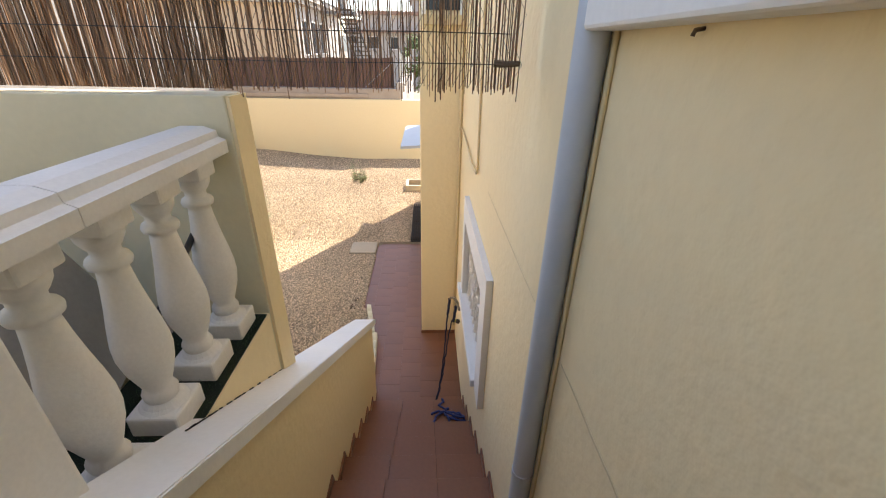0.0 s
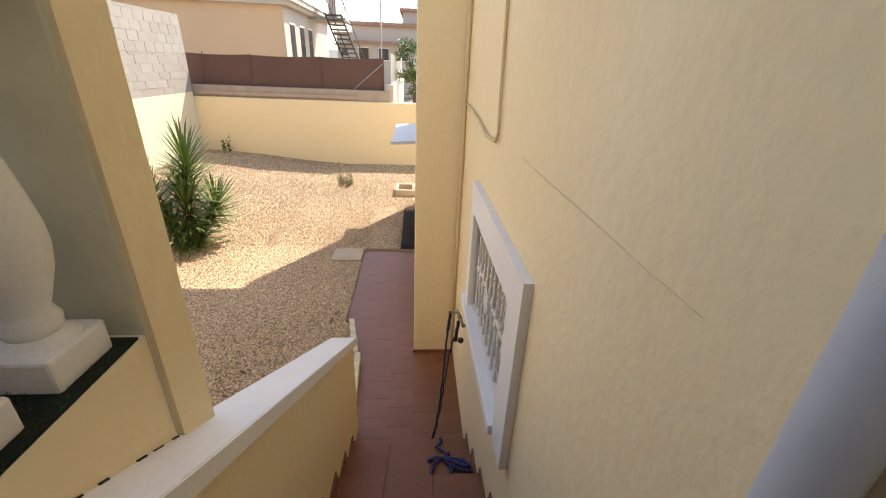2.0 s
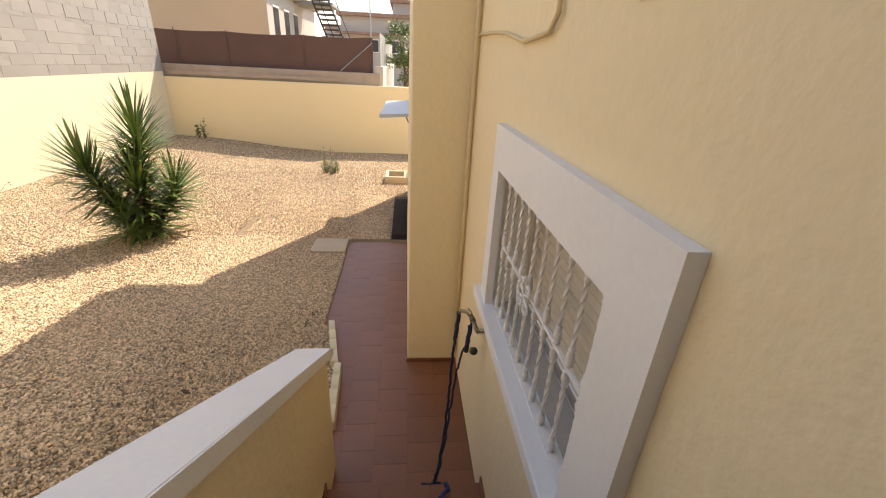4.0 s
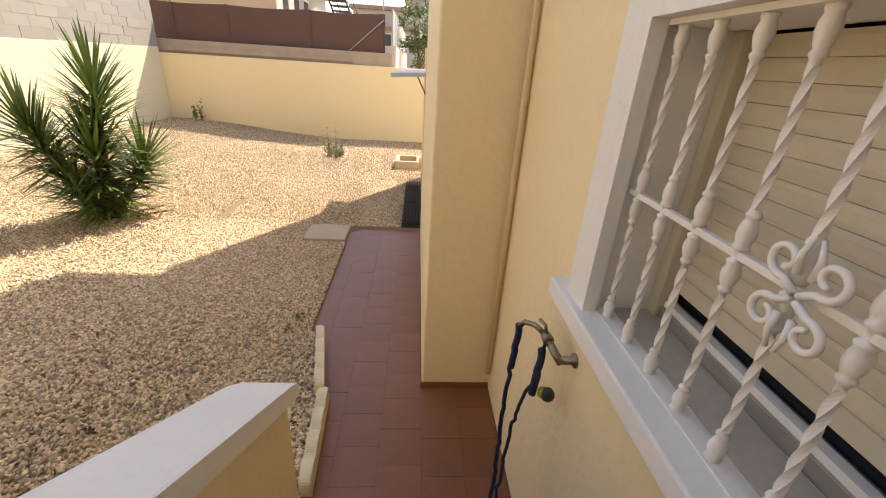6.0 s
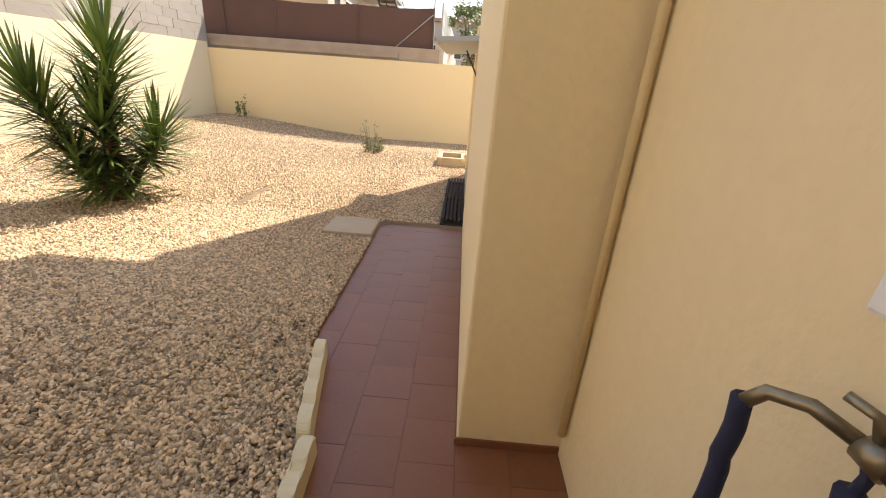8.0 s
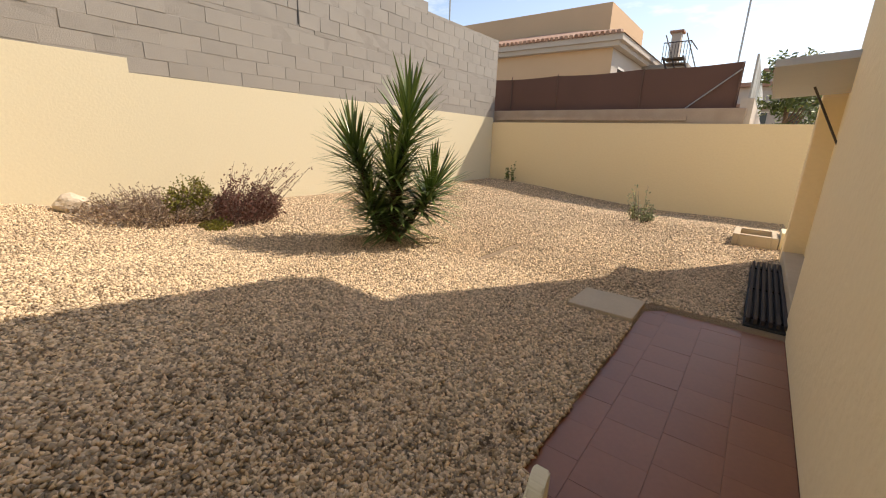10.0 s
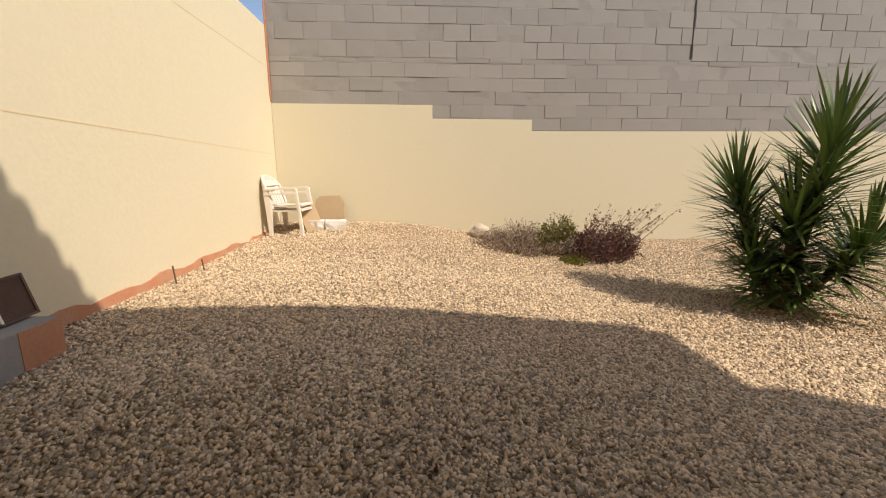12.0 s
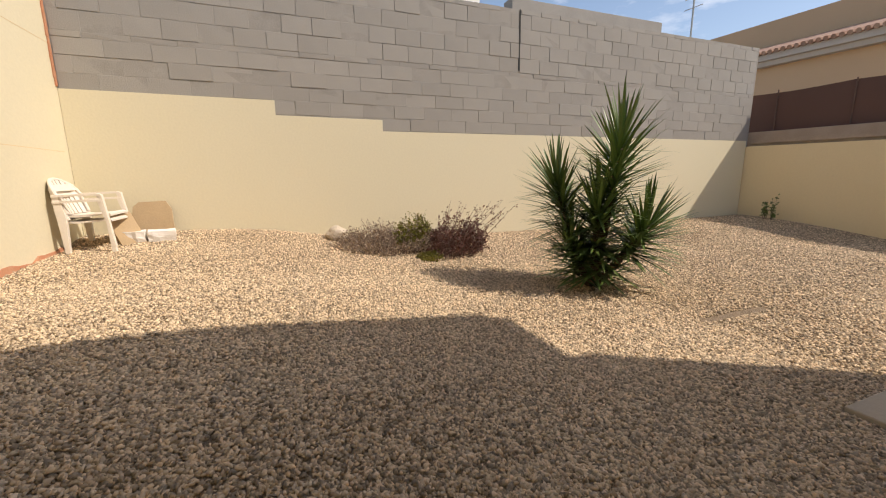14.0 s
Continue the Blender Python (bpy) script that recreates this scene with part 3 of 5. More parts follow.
grille = root("window_grille", 0.42, 2.88, 1.286, "white wrought-iron window grille with twisted bars", "grille")
def twisted_bar(y):
    """One bar: a twisted square shaft between turned knops, above and below the cross rail."""
    bm = bmesh.new()
    knop = [(0.0, 0.009), (0.003, 0.0135), (0.009, 0.0135), (0.013, 0.011), (0.026, 0.0145), (0.038, 0.015), (0.054, 0.0115), (0.062, 0.0085), (0.065, 0.0115), (0.07, 0.0115), (0.076, 0.008)]
    knop = [(h, r * 0.98) for h, r in knop]
    rows = [(1.286 + h * 0.85, r, 0) for h, r in knop] + [(1.355 + 0.0102 * i, 0.0078, 1) for i in range(20)]
    rows += [(1.622 - h * 0.85, r, 0) for h, r in knop[::-1]] + [(1.637 + h * 0.9, r, 0) for h, r in knop]
    rows += [(1.708 + 0.0102 * i, 0.0078, 1) for i in range(21)] + [(1.988 - h * 0.9, r, 0) for h, r in knop[::-1]]
    rings = []
    for z, r, square in rows:
        ring = []
        for k in range(8):
            a = k * math.pi / 4 + (z - 1.3) * 32 * square
            rr = r * (0.72 if square and k % 2 else 1.05 if square else 1.0)
            ring.append(bm.verts.new((0.42 + rr * math.cos(a), y + rr * math.sin(a), z)))
        rings.append(ring)
    for (p, q), (u, v) in zip(zip(rings, rings[1:]), zip(rows, rows[1:])):
        for k in range(8):
            bm.faces.new((p[k], p[(k + 1) % 8], q[(k + 1) % 8], q[k])).smooth = not (u[2] and v[2])
    bm.faces.new(rings[0][::-1]), bm.faces.new(rings[-1])
    return part("bar", bm, M_IRON, grille)


ys = [3.368 - 0.109 * i for i in range(10)]
for y in ys:
    twisted_bar(y)
part("cross_rail", boxed(0.413, 0.427, WIN_Y0 + 0.013, WIN_Y1 - 0.013, 1.623, 1.637, bevel=0.002), M_IRON, grille)
part("bottom_rail", boxed(0.402, 0.438, WIN_Y0 + 0.013, WIN_Y1 - 0.013, 1.2845, 1.289), M_IRON, grille)
bm = bmesh.new()
for sgn in (-1, 1):
    for up in (-1, 1):
        curl = []
        for i in range(22):
            q = i / 21
            ang, rad = -1.9 + 6.6 * q, 0.026 * (1 - 0.62 * q)
            curl.append((0.396, 2.905 + sgn * (0.034 + rad * math.cos(ang)), 1.630 + up * (0.042 + rad * math.sin(ang))))
        tube(bm, [(0.396, 2.905 + sgn * 0.004, 1.630 + up * 0.004)] + curl, 0.0062, 7, 0.8)
        tube(bm, [(0.396, 2.905 + sgn * 0.012, 1.630 + up * 0.03), (0.394, 2.905 + sgn * 0.014, 1.630 + up * 0.06), (0.394, 2.905 + sgn * 0.006, 1.630 + up * 0.085)], 0.006, 7, 0.5)
part("scroll_ornament", bm, M_IRON, grille, "scrolled white iron rosette", True)

# tap with a crinkled garden hose
tap = root("garden_tap", 0.4, 3.5, 1.05, "weathered brass garden tap on the house wall", "tap")
bm = lathe(bmesh.new(), [(0.024, 0), (0.024, 0.006), (0.013, 0.012), (0.013, 0.05)], 14, pose(0.4, 3.44, 1.075, 0, -90, 0))
tube(bm, [(0.352, 3.43, 1.07), (0.34, 3.46, 1.085), (0.33, 3.50, 1.10)], 0.013, 10)
tube(bm, [(0.33, 3.50, 1.10), (0.325, 3.53, 1.105)], 0.019, 10, 0.9)
part("body", bm, M_BRASS, tap, "", True)
part("spout", tube(bmesh.new(), [(0.325, 3.53, 1.105), (0.30, 3.57, 1.115), (0.275, 3.60, 1.105), (0.262, 3.61, 1.08)], 0.0095, 9), M_BRASS, tap, "", True)
part("lever", tube(bmesh.new(), [(0.325, 3.52, 1.12), (0.318, 3.525, 1.145), (0.305, 3.55, 1.15)], 0.006, 6), M_BRASS, tap, "", True)
rope = root("garden_hose", 0.25, 3.5, 0.3, "navy crinkled fabric garden hose hanging from the tap", "hose")


def crinkled(pts, r, turns):
    """A fabric hose drawn up in folds: the tube swells and shifts from fold to fold."""
    bm = bmesh.new()
    pts = [Vector(p) for p in pts]
    line = []
    for a, b in zip(pts, pts[1:]):
        n = max(2, int((b - a).length / 0.018))
        line += [a.lerp(b, k / n) for k in range(n)]
    line.append(pts[-1])
    rr = random.Random(len(line))
    out = [p + Vector((rr.gauss(0, 0.0022), rr.gauss(0, 0.0022), 0)) + Vector((0.0024 * math.sin(i * turns), 0.0024 * math.cos(i * turns), 0)) for i, p in enumerate(line)]
    return tube(bm, out, r, 8)


part("sleeve", crinkled([(0.262, 3.61, 1.085), (0.255, 3.60, 1.0), (0.245, 3.585, 0.92)], 0.0125, 0.2), M_ROPE, rope, "dark fabric cuff", True)
part("hose", crinkled([(0.245, 3.585, 0.93), (0.235, 3.56, 0.78), (0.22, 3.49, 0.56), (0.19, 3.38, 0.33), (0.15, 3.28, 0.14), (0.11, 3.22, 0.05)], 0.008, 0.9), M_ROPE, rope, "", True)
part("hose", crinkled([(0.325, 3.515, 1.10), (0.312, 3.50, 1.02), (0.295, 3.49, 0.93), (0.264, 3.51, 0.78), (0.236, 3.465, 0.56), (0.20, 3.37, 0.33), (0.155, 3.27, 0.14), (0.115, 3.22, 0.05)], 0.0065, 0.9), M_ROPE, rope, "", True)
part("cuff", crinkled([(0.318, 3.508, 1.06), (0.305, 3.49, 0.97), (0.297, 3.48, 0.90)], 0.0135, 0.3), M_ROPE, rope, "bunched dark fabric", True)
part("nozzle", lathe(bmesh.new(), [(0.008, -0.024), (0.019, -0.02), (0.022, -0.004), (0.022, 0.003)], 14, pose(0.335, 3.455, 0.925, 70, 0, 30)), M_YELLOW, rope, "yellow plastic connector", True)
part("nozzle_end", lathe(bmesh.new(), [(0.0235, 0.003), (0.0235, 0.014), (0.017, 0.024)], 14, pose(0.335, 3.455, 0.925, 70, 0, 30)), M_WIRE, rope, "black plastic collar", True)
coil = root("coiled_rope", 0.15, 3.0, 0.2, "blue crinkled hose lying loose on the bottom steps", "hose")
def step_z(y):
    return 0.0 if y > FOOT else RISE * (1 + math.floor((FOOT - y) / TREAD))
def drape(pts, r=0.009):
    out = []
    for a, b in zip(pts, pts[1:]):
        for k in range(8):
            x, y = a[0] + (b[0] - a[0]) * k / 8, a[1] + (b[1] - a[1]) * k / 8
            out.append((x, y, max(step_z(y), step_z(y - 0.012), step_z(y + 0.012)) + r + 0.03 * a[2] * (1 - k / 8) + 0.03 * b[2] * k / 8))
    return out
loops = [
    [(0.09 + 0.07 * math.cos(a) + 0.01 * a, 3.24 + 0.045 * math.sin(a), (i % 3) * 0.6) for i, a in enumerate([0.5 * k for k in range(26)])],
    [(0.16, 3.26, 0.3), (0.20, 3.12, 0.5), (0.15, 3.08, 0.4), (0.21, 3.02, 0.8), (0.24, 2.97, 0.2), (0.17, 2.93, 0.4), (0.23, 2.88, 0.6), (0.19, 2.83, 0.2)],
    [(0.18, 2.84, 0.2), (0.12, 2.79, 0.5), (0.09, 2.70, 0.2), (0.12, 2.63, 0.0)],
    [(0.19, 2.83, 0.3), (0.24, 2.75, 0.5), (0.30, 2.80, 0.6), (0.36, 2.79, 0.3), (0.37, 2.74, 0.1), (0.30, 2.74, 0.6), (0.22, 2.77, 0.8), (0.25, 2.66, 0.3), (0.28, 2.62, 0.0)],
    [(0.2, 2.82, 0.9), (0.30, 2.765, 1.0), (0.36, 2.76, 0.8), (0.33, 2.81, 0.7), (0.22, 2.83, 0.5), (0.13, 2.85, 0.2), (0.07, 2.82, 0.0)],
]
for i, pts in enumerate(loops):
    part("strand", crinkled(drape(pts), 0.009, 0.9), M_BLUE if i else M_ROPE, coil, "", True)

# wavy cast edging along the path
edging = root("path_edging", -0.82, 4.4, 0.0, "cream scalloped concrete edging along the tiled path", "edging")
def edging_piece(y0, y1, x0, x1):
    bm = bmesh.new()
    n = 24
    def at(i):
        return x0 + (x1 - x0) * i / n, y0 + (y1 - y0) * i / n
    up = [at(i) + (0.092 + 0.026 * abs(math.sin(math.pi * 4 * i / n)) ** 0.6,) for i in range(n + 1)]
    extrude(bm, [(x0, y0, -0.1)] + up + [(x1, y1, -0.1)], (0.058, 0, 0))
    bmesh.ops.bevel(bm, geom=[e for e in bm.edges if max(v.co.z for v in e.verts) > 0.05], offset=0.006, segments=2, affect="EDGES")
    part("piece", bm, M_CREAM, edging)
edging_piece(3.74, 4.36, -0.605, -0.645)
edging_piece(4.37, 4.98, -0.675, -0.80)
part("gravel_strip", extrude(bmesh.new(), [(-0.87, 3.3, -0.02), (-0.56, 3.3, -0.02), (-0.60, 3.74, -0.02), (-0.64, 4.36, -0.02), (-0.67, 4.37, -0.02), (-0.80, 4.97, -0.02), (-0.87, 5.0, -0.02)], (0, 0, 0.03)), M_SOIL, gravel_bed)

# concrete cover slab beside the path
slab = link("cover_slab", boxed(-1.33, -0.872, 6.66, 7.09, -0.02, 0.05, bevel=0.008), M_PALE)
tagged(slab, "pale concrete cover slab lying in the gravel", "slab")

# dark slatted drain rack against the house
rack = root("drain_rack", -0.13, 8.0, 0.03, "dark weathered slatted rack lying by the house", "rack")
for i in range(6):
    part("slat", boxed(-0.255 + 0.042 * i, -0.232 + 0.042 * i, 7.16, 9.05, 0.05, 0.085, bevel=0.003), M_RACK, rack)
# dark sheet added below the slats, standing in for shade in their gaps
part("gap_shade_sheet", boxed(-0.265, -0.005, 7.15, 9.06, -0.03, 0.035), M_DARK, rack)
for y in (7.3, 8.1, 8.9):
    part("batten", boxed(-0.26, -0.01, y, y + 0.05, 0.036, 0.05), M_RACK, rack)
structure("kerb", boxed(-0.02, 0.16, 7.33, 9.44, 0.0, 0.16, bevel=0.01), M_PALE, "pale kerb at the foot of the recessed wall", "kerb")

# canopy board with its strut
canopy = root("canopy", -0.27, 9.6, 1.75, "grey flat canopy board fixed to the house", "canopy")
bm = bmesh.new()
extrude(bm, [(-0.42, 7.34, 1.72), (-0.42, 9.4, 1.72), (0.16, 9.4, 1.76), (0.16, 7.34, 1.76)], (0, 0, 0.045))
part("board", bm, M_PIPE, canopy)
part("strut", tube(bmesh.new(), [(-0.14, 8.6, 1.735), (0.14, 8.65, 1.2)], 0.009), M_WIRE, canopy)
part("hook", tube(bmesh.new(), [(0.11, 8.645, 1.26), (0.15, 8.65, 1.19)], 0.02), M_WIRE, canopy)

# block planter by the back corner
planter = root("block_planter", -0.2, 10.4, 0.0, "hollow pale concrete block planter in the gravel", "planter")
for nm, a in (("wall", (-0.5, -0.43, 10.15, 10.75, 0.0, 0.17)), ("wall", (-0.1, -0.03, 10.15, 10.75, 0.0, 0.17)), ("wall", (-0.43, -0.1, 10.15, 10.22, 0.0, 0.17)), ("wall", (-0.43, -0.1, 10.68, 10.75, 0.0, 0.17))):
    part(nm, boxed(*a, bevel=0.006), M_PALE, planter)
tagged(link("yellow_block", boxed(-0.02, 0.32, 10.2, 10.6, 0.0, 0.24, bevel=0.006), M_GARDEN), "yellow painted masonry block beside the planter", "block")

# yucca with five heads of sword leaves
leaf_meshes = []
for k in range(5):
    bm = bmesh.new()
    n, L = 6, 1.0
    rows = []
    for i in range(n + 1):
        s = i / n
        w = 0.0225 * (0.6 + 0.9 * s) * (1 - s) ** 0.7 + 0.0006 if s > 0.1 else 0.018
        droop = -(0.01 + 0.02 * k) * s * s
        rows.append([bm.verts.new((s * L, sg * w, droop + (0.012 if sg else 0.0) * (1 - s))) for sg in (-1, 0, 1)])
    for p, q in zip(rows, rows[1:]):
        for c in (0, 1):
            bm.faces.new((p[c], p[c + 1], q[c + 1], q[c]))
    me = bpy.data.meshes.new("leaf")
    bm.to_mesh(me), bm.free()
    me.materials.append(M_LEAF)
    leaf_meshes.append(me)
PX, PY = -3.62, 7.10
PZ = ground_z(PX, PY)
yucca = root("yucca", PX, PY, PZ, "green spiky yucca with several heads in the gravel", "plant")
heads = [((0.09, 0.17, 1.44), (0.04, 0.08, 1), 0.64, 84, 0.66), ((-0.40, -0.22, 1.06), (-0.28, -0.16, 1), 0.58, 66, 0.50), ((0.05, -0.02, 0.86), (0.05, 0.0, 1), 0.60, 60, 0.50), ((0.33, 0.36, 0.66), (0.22, 0.36, 1), 0.56, 50, 0.34), ((-0.14, -0.2, 0.50), (-0.08, -0.15, 1), 0.50, 44, 0.40)]
rng = random.Random(21)


def leaf_pose(d, base, L):
    side = d.cross(Vector((0, 0, 1)))
    side = side.normalized() if side.length > 0.05 else Vector((1, 0, 0))
    up = side.cross(d).normalized()
    return Matrix(((d.x, -side.x, up.x, base.x), (d.y, -side.y, up.y, base.y), (d.z, -side.z, up.z, base.z), (0, 0, 0, 1))) @ Matrix.Diagonal((L, 1.0, L, 1))


skirt = bmesh.new()
for hp, hd, length, count, spread in heads:
    hp, hd = Vector(hp), Vector(hd).normalized()
    part("trunk", tube(bmesh.new(), [(PX, PY, PZ - 0.05), (PX + hp.x * 0.45, PY + hp.y * 0.45, PZ + hp.z * 0.4), (PX + hp.x, PY + hp.y, PZ + hp.z)], 0.05, 10, 0.55), M_TRUNK, yucca, "", True)
    q = hd.to_track_quat("Z", "Y")
    for i in range(count):
        s = (i + 0.5) / count
        tilt = radians(5 + 88 * s ** 0.7 + rng.gauss(0, 5))
        az = i * 2.39996 + rng.uniform(-0.2, 0.2)
        d = q @ Vector((math.sin(tilt) * math.cos(az), math.sin(tilt) * math.sin(az), math.cos(tilt)))
        ob = new("leaf", leaf_meshes[rng.randrange(5)])
        ob.parent = yucca
        ob.matrix_basis = leaf_pose(d, hp - hd * (spread * s), length * rng.uniform(0.85, 1.08) * (1 - 0.1 * s))
        # a second leaf between, joined with the lower ones
        az, tilt = az + 1.2, tilt + rng.gauss(0, 0.1)
        d = q @ Vector((math.sin(tilt) * math.cos(az), math.sin(tilt) * math.sin(az), math.cos(tilt)))
        m = pose(PX, PY, PZ) @ leaf_pose(d, hp - hd * (spread * s + 0.01), length * rng.uniform(0.85, 1.05) * (1 - 0.1 * s))
        me = leaf_meshes[rng.randrange(5)]
        vs = [skirt.verts.new(m @ v.co) for v in me.vertices]
        for p in me.polygons:
            skirt.faces.new([vs[k] for k in p.vertices])
    # older leaves lower on the stem
    for i in range(100):
        s = rng.random()
        base = hp * (1 - 0.85 * s) if s < 0.62 else Vector((hp.x * 0.3, hp.y * 0.3, 0.10 + 0.36 * rng.random()))
        az, tilt = rng.uniform(0, 6.283), radians(rng.uniform(64, 106))
        d = Vector((math.sin(tilt) * math.cos(az), math.sin(tilt) * math.sin(az), math.cos(tilt)))
        L = length * rng.uniform(0.7, 0.95)
        if base.z + d.z * L < 0.06:
            d.z = (0.06 - base.z) / L
            d.normalize()
        m = pose(PX, PY, PZ) @ leaf_pose(d, base, L)
        me = leaf_meshes[rng.randrange(4)]
        vs = [skirt.verts.new(m @ v.co) for v in me.vertices]
        for p in me.polygons:
            skirt.faces.new([vs[k] for k in p.vertices])
part("lower_leaves", skirt, M_LEAF, yucca)["kind"] = "stuff"


# shrubs: twigs with many small leaves
def shrub(name, x, y, w, d, h, twigs, leaves, leaf, mat_leaf, mat_twig, label, category, seed, lift=1.0, lean=0.0):
    z0 = ground_z(x, y)
    t = root(name, x, y, z0, label, category)
    r = random.Random(seed)
    bt, bl = bmesh.new(), bmesh.new()
    for i in range(twigs):
        a, q = r.uniform(0, 6.283), r.random() ** 0.5
        bx, by = x + math.cos(a) * q * w * 0.45, y + math.sin(a) * q * d * 0.45
        ox, oy = math.cos(a) * r.uniform(0.2, 1.0), math.sin(a) * r.uniform(0.2, 1.0)
        stray = lean > 0 and r.random() < 0.07
        hh = h * r.uniform(0.55, 0.85) * (1 - 0.62 * q * q) * (0.8 + 0.4 * noise.noise(Vector((bx * 3, by * 3, seed))))
        if stray:
            hh = h * r.uniform(0.65, 0.98)
        reach = 0.42 if stray else 0.24
        pts = [(bx + ox * w * reach * s + r.gauss(0, 0.012), by + (oy + lean * (1.5 if stray else 0.5)) * d * reach * s + r.gauss(0, 0.012), max(ground_z(bx, by) - 0.01, z0 + hh * (s ** 0.8) * lift - 0.01)) for s in (0, 0.3, 0.6, 1.0)]
        tube(bt, pts, 0.005, 4, 0.35)
        for k in range(leaves):
            s = r.uniform(0.25, 1.0)
            j = min(2, int(s * 3))
            p = Vector(pts[j]).lerp(Vector(pts[j + 1]), s * 3 - j) + Vector((r.gauss(0, 0.018), r.gauss(0, 0.018), r.gauss(0, 0.014)))
            u = Vector((r.gauss(0, 1), r.gauss(0, 1), r.gauss(0, 0.7))).normalized()
            v = u.orthogonal().normalized() * leaf * 0.35
            L = leaf * r.uniform(0.6, 1.3)
            vs = [bl.verts.new(p), bl.verts.new(p + u * L * 0.5 + v), bl.verts.new(p + u * L), bl.verts.new(p + u * L * 0.5 - v)]
            bl.faces.new(vs)
    part("brushwood", bt, mat_twig, t)["kind"] = "stuff"
    part("foliage", bl, mat_leaf, t)["kind"] = "stuff"
    return t


shrub("dry_bush", -5.6, 6.33, 0.8, 0.80, 0.78, 280, 18, 0.034, M_BROWNLEAF, M_TWIG, "dry purple-brown twiggy bush on the gravel", "bush", 3, lean=0.8)
shrub("grey_shrub", -5.95, 5.5, 0.95, 1.4, 0.60, 380, 18, 0.03, M_GREYLEAF, M_TWIG, "low grey dried shrub on the gravel", "shrub", 5)
shrub("green_succulent", -5.88, 5.83, 0.40, 0.50, 0.80, 90, 40, 0.034, M_OLIVE, M_TWIG, "small yellow-green shrub among dry bushes", "shrub", 6)
shrub("yellow_tuft", -5.35, 5.9, 0.3, 0.3, 0.24, 50, 18, 0.03, M_OLIVE, M_TWIG, "yellowish low tuft at the bush's edge", "plant", 7)
shrub("weed", -1.78, 10.95, 0.34, 0.34, 0.62, 40, 18, 0.035, M_WEED, M_TWIG, "small pale green weed in the gravel", "plant", 9, lean=0.05)
shrub("seedling", -5.95, 14.15, 0.20, 0.14, 0.80, 9, 22, 0.05, M_GREENLEAF, M_TRUNK, "small green seedling at the back wall", "plant", 11, lean=0.05)


def rock(name, x, y, z, s, mat, label, seed, flat=0.75):
    bm = bmesh.new()
    bmesh.ops.create_icosphere(bm, subdivisions=3, radius=1)
    for v in bm.verts:
        n = 1 + 0.28 * noise.noise(v.co * 1.3 + Vector((seed, 0, 0))) + 0.08 * noise.noise(v.co * 4 + Vector((seed, 3, 0)))
        v.co = Vector((v.co.x * s[0], v.co.y * s[1], v.co.z * s[2])) * n + Vector((x, y, z))
    return tagged(link(name, bm, mat), label, "rock")


rock("rock", -6.45, 4.85, ground_z(-6.45, 4.85) + 0.09, (0.13, 0.15, 0.12), M_ROCK, "pale boulder by the garden wall", 1)
rock("small_rock", -6.4, 5.2, ground_z(-6.4, 5.2) + 0.05, (0.10, 0.12, 0.07), M_ROCK, "smaller pale stone beside the boulder", 5)


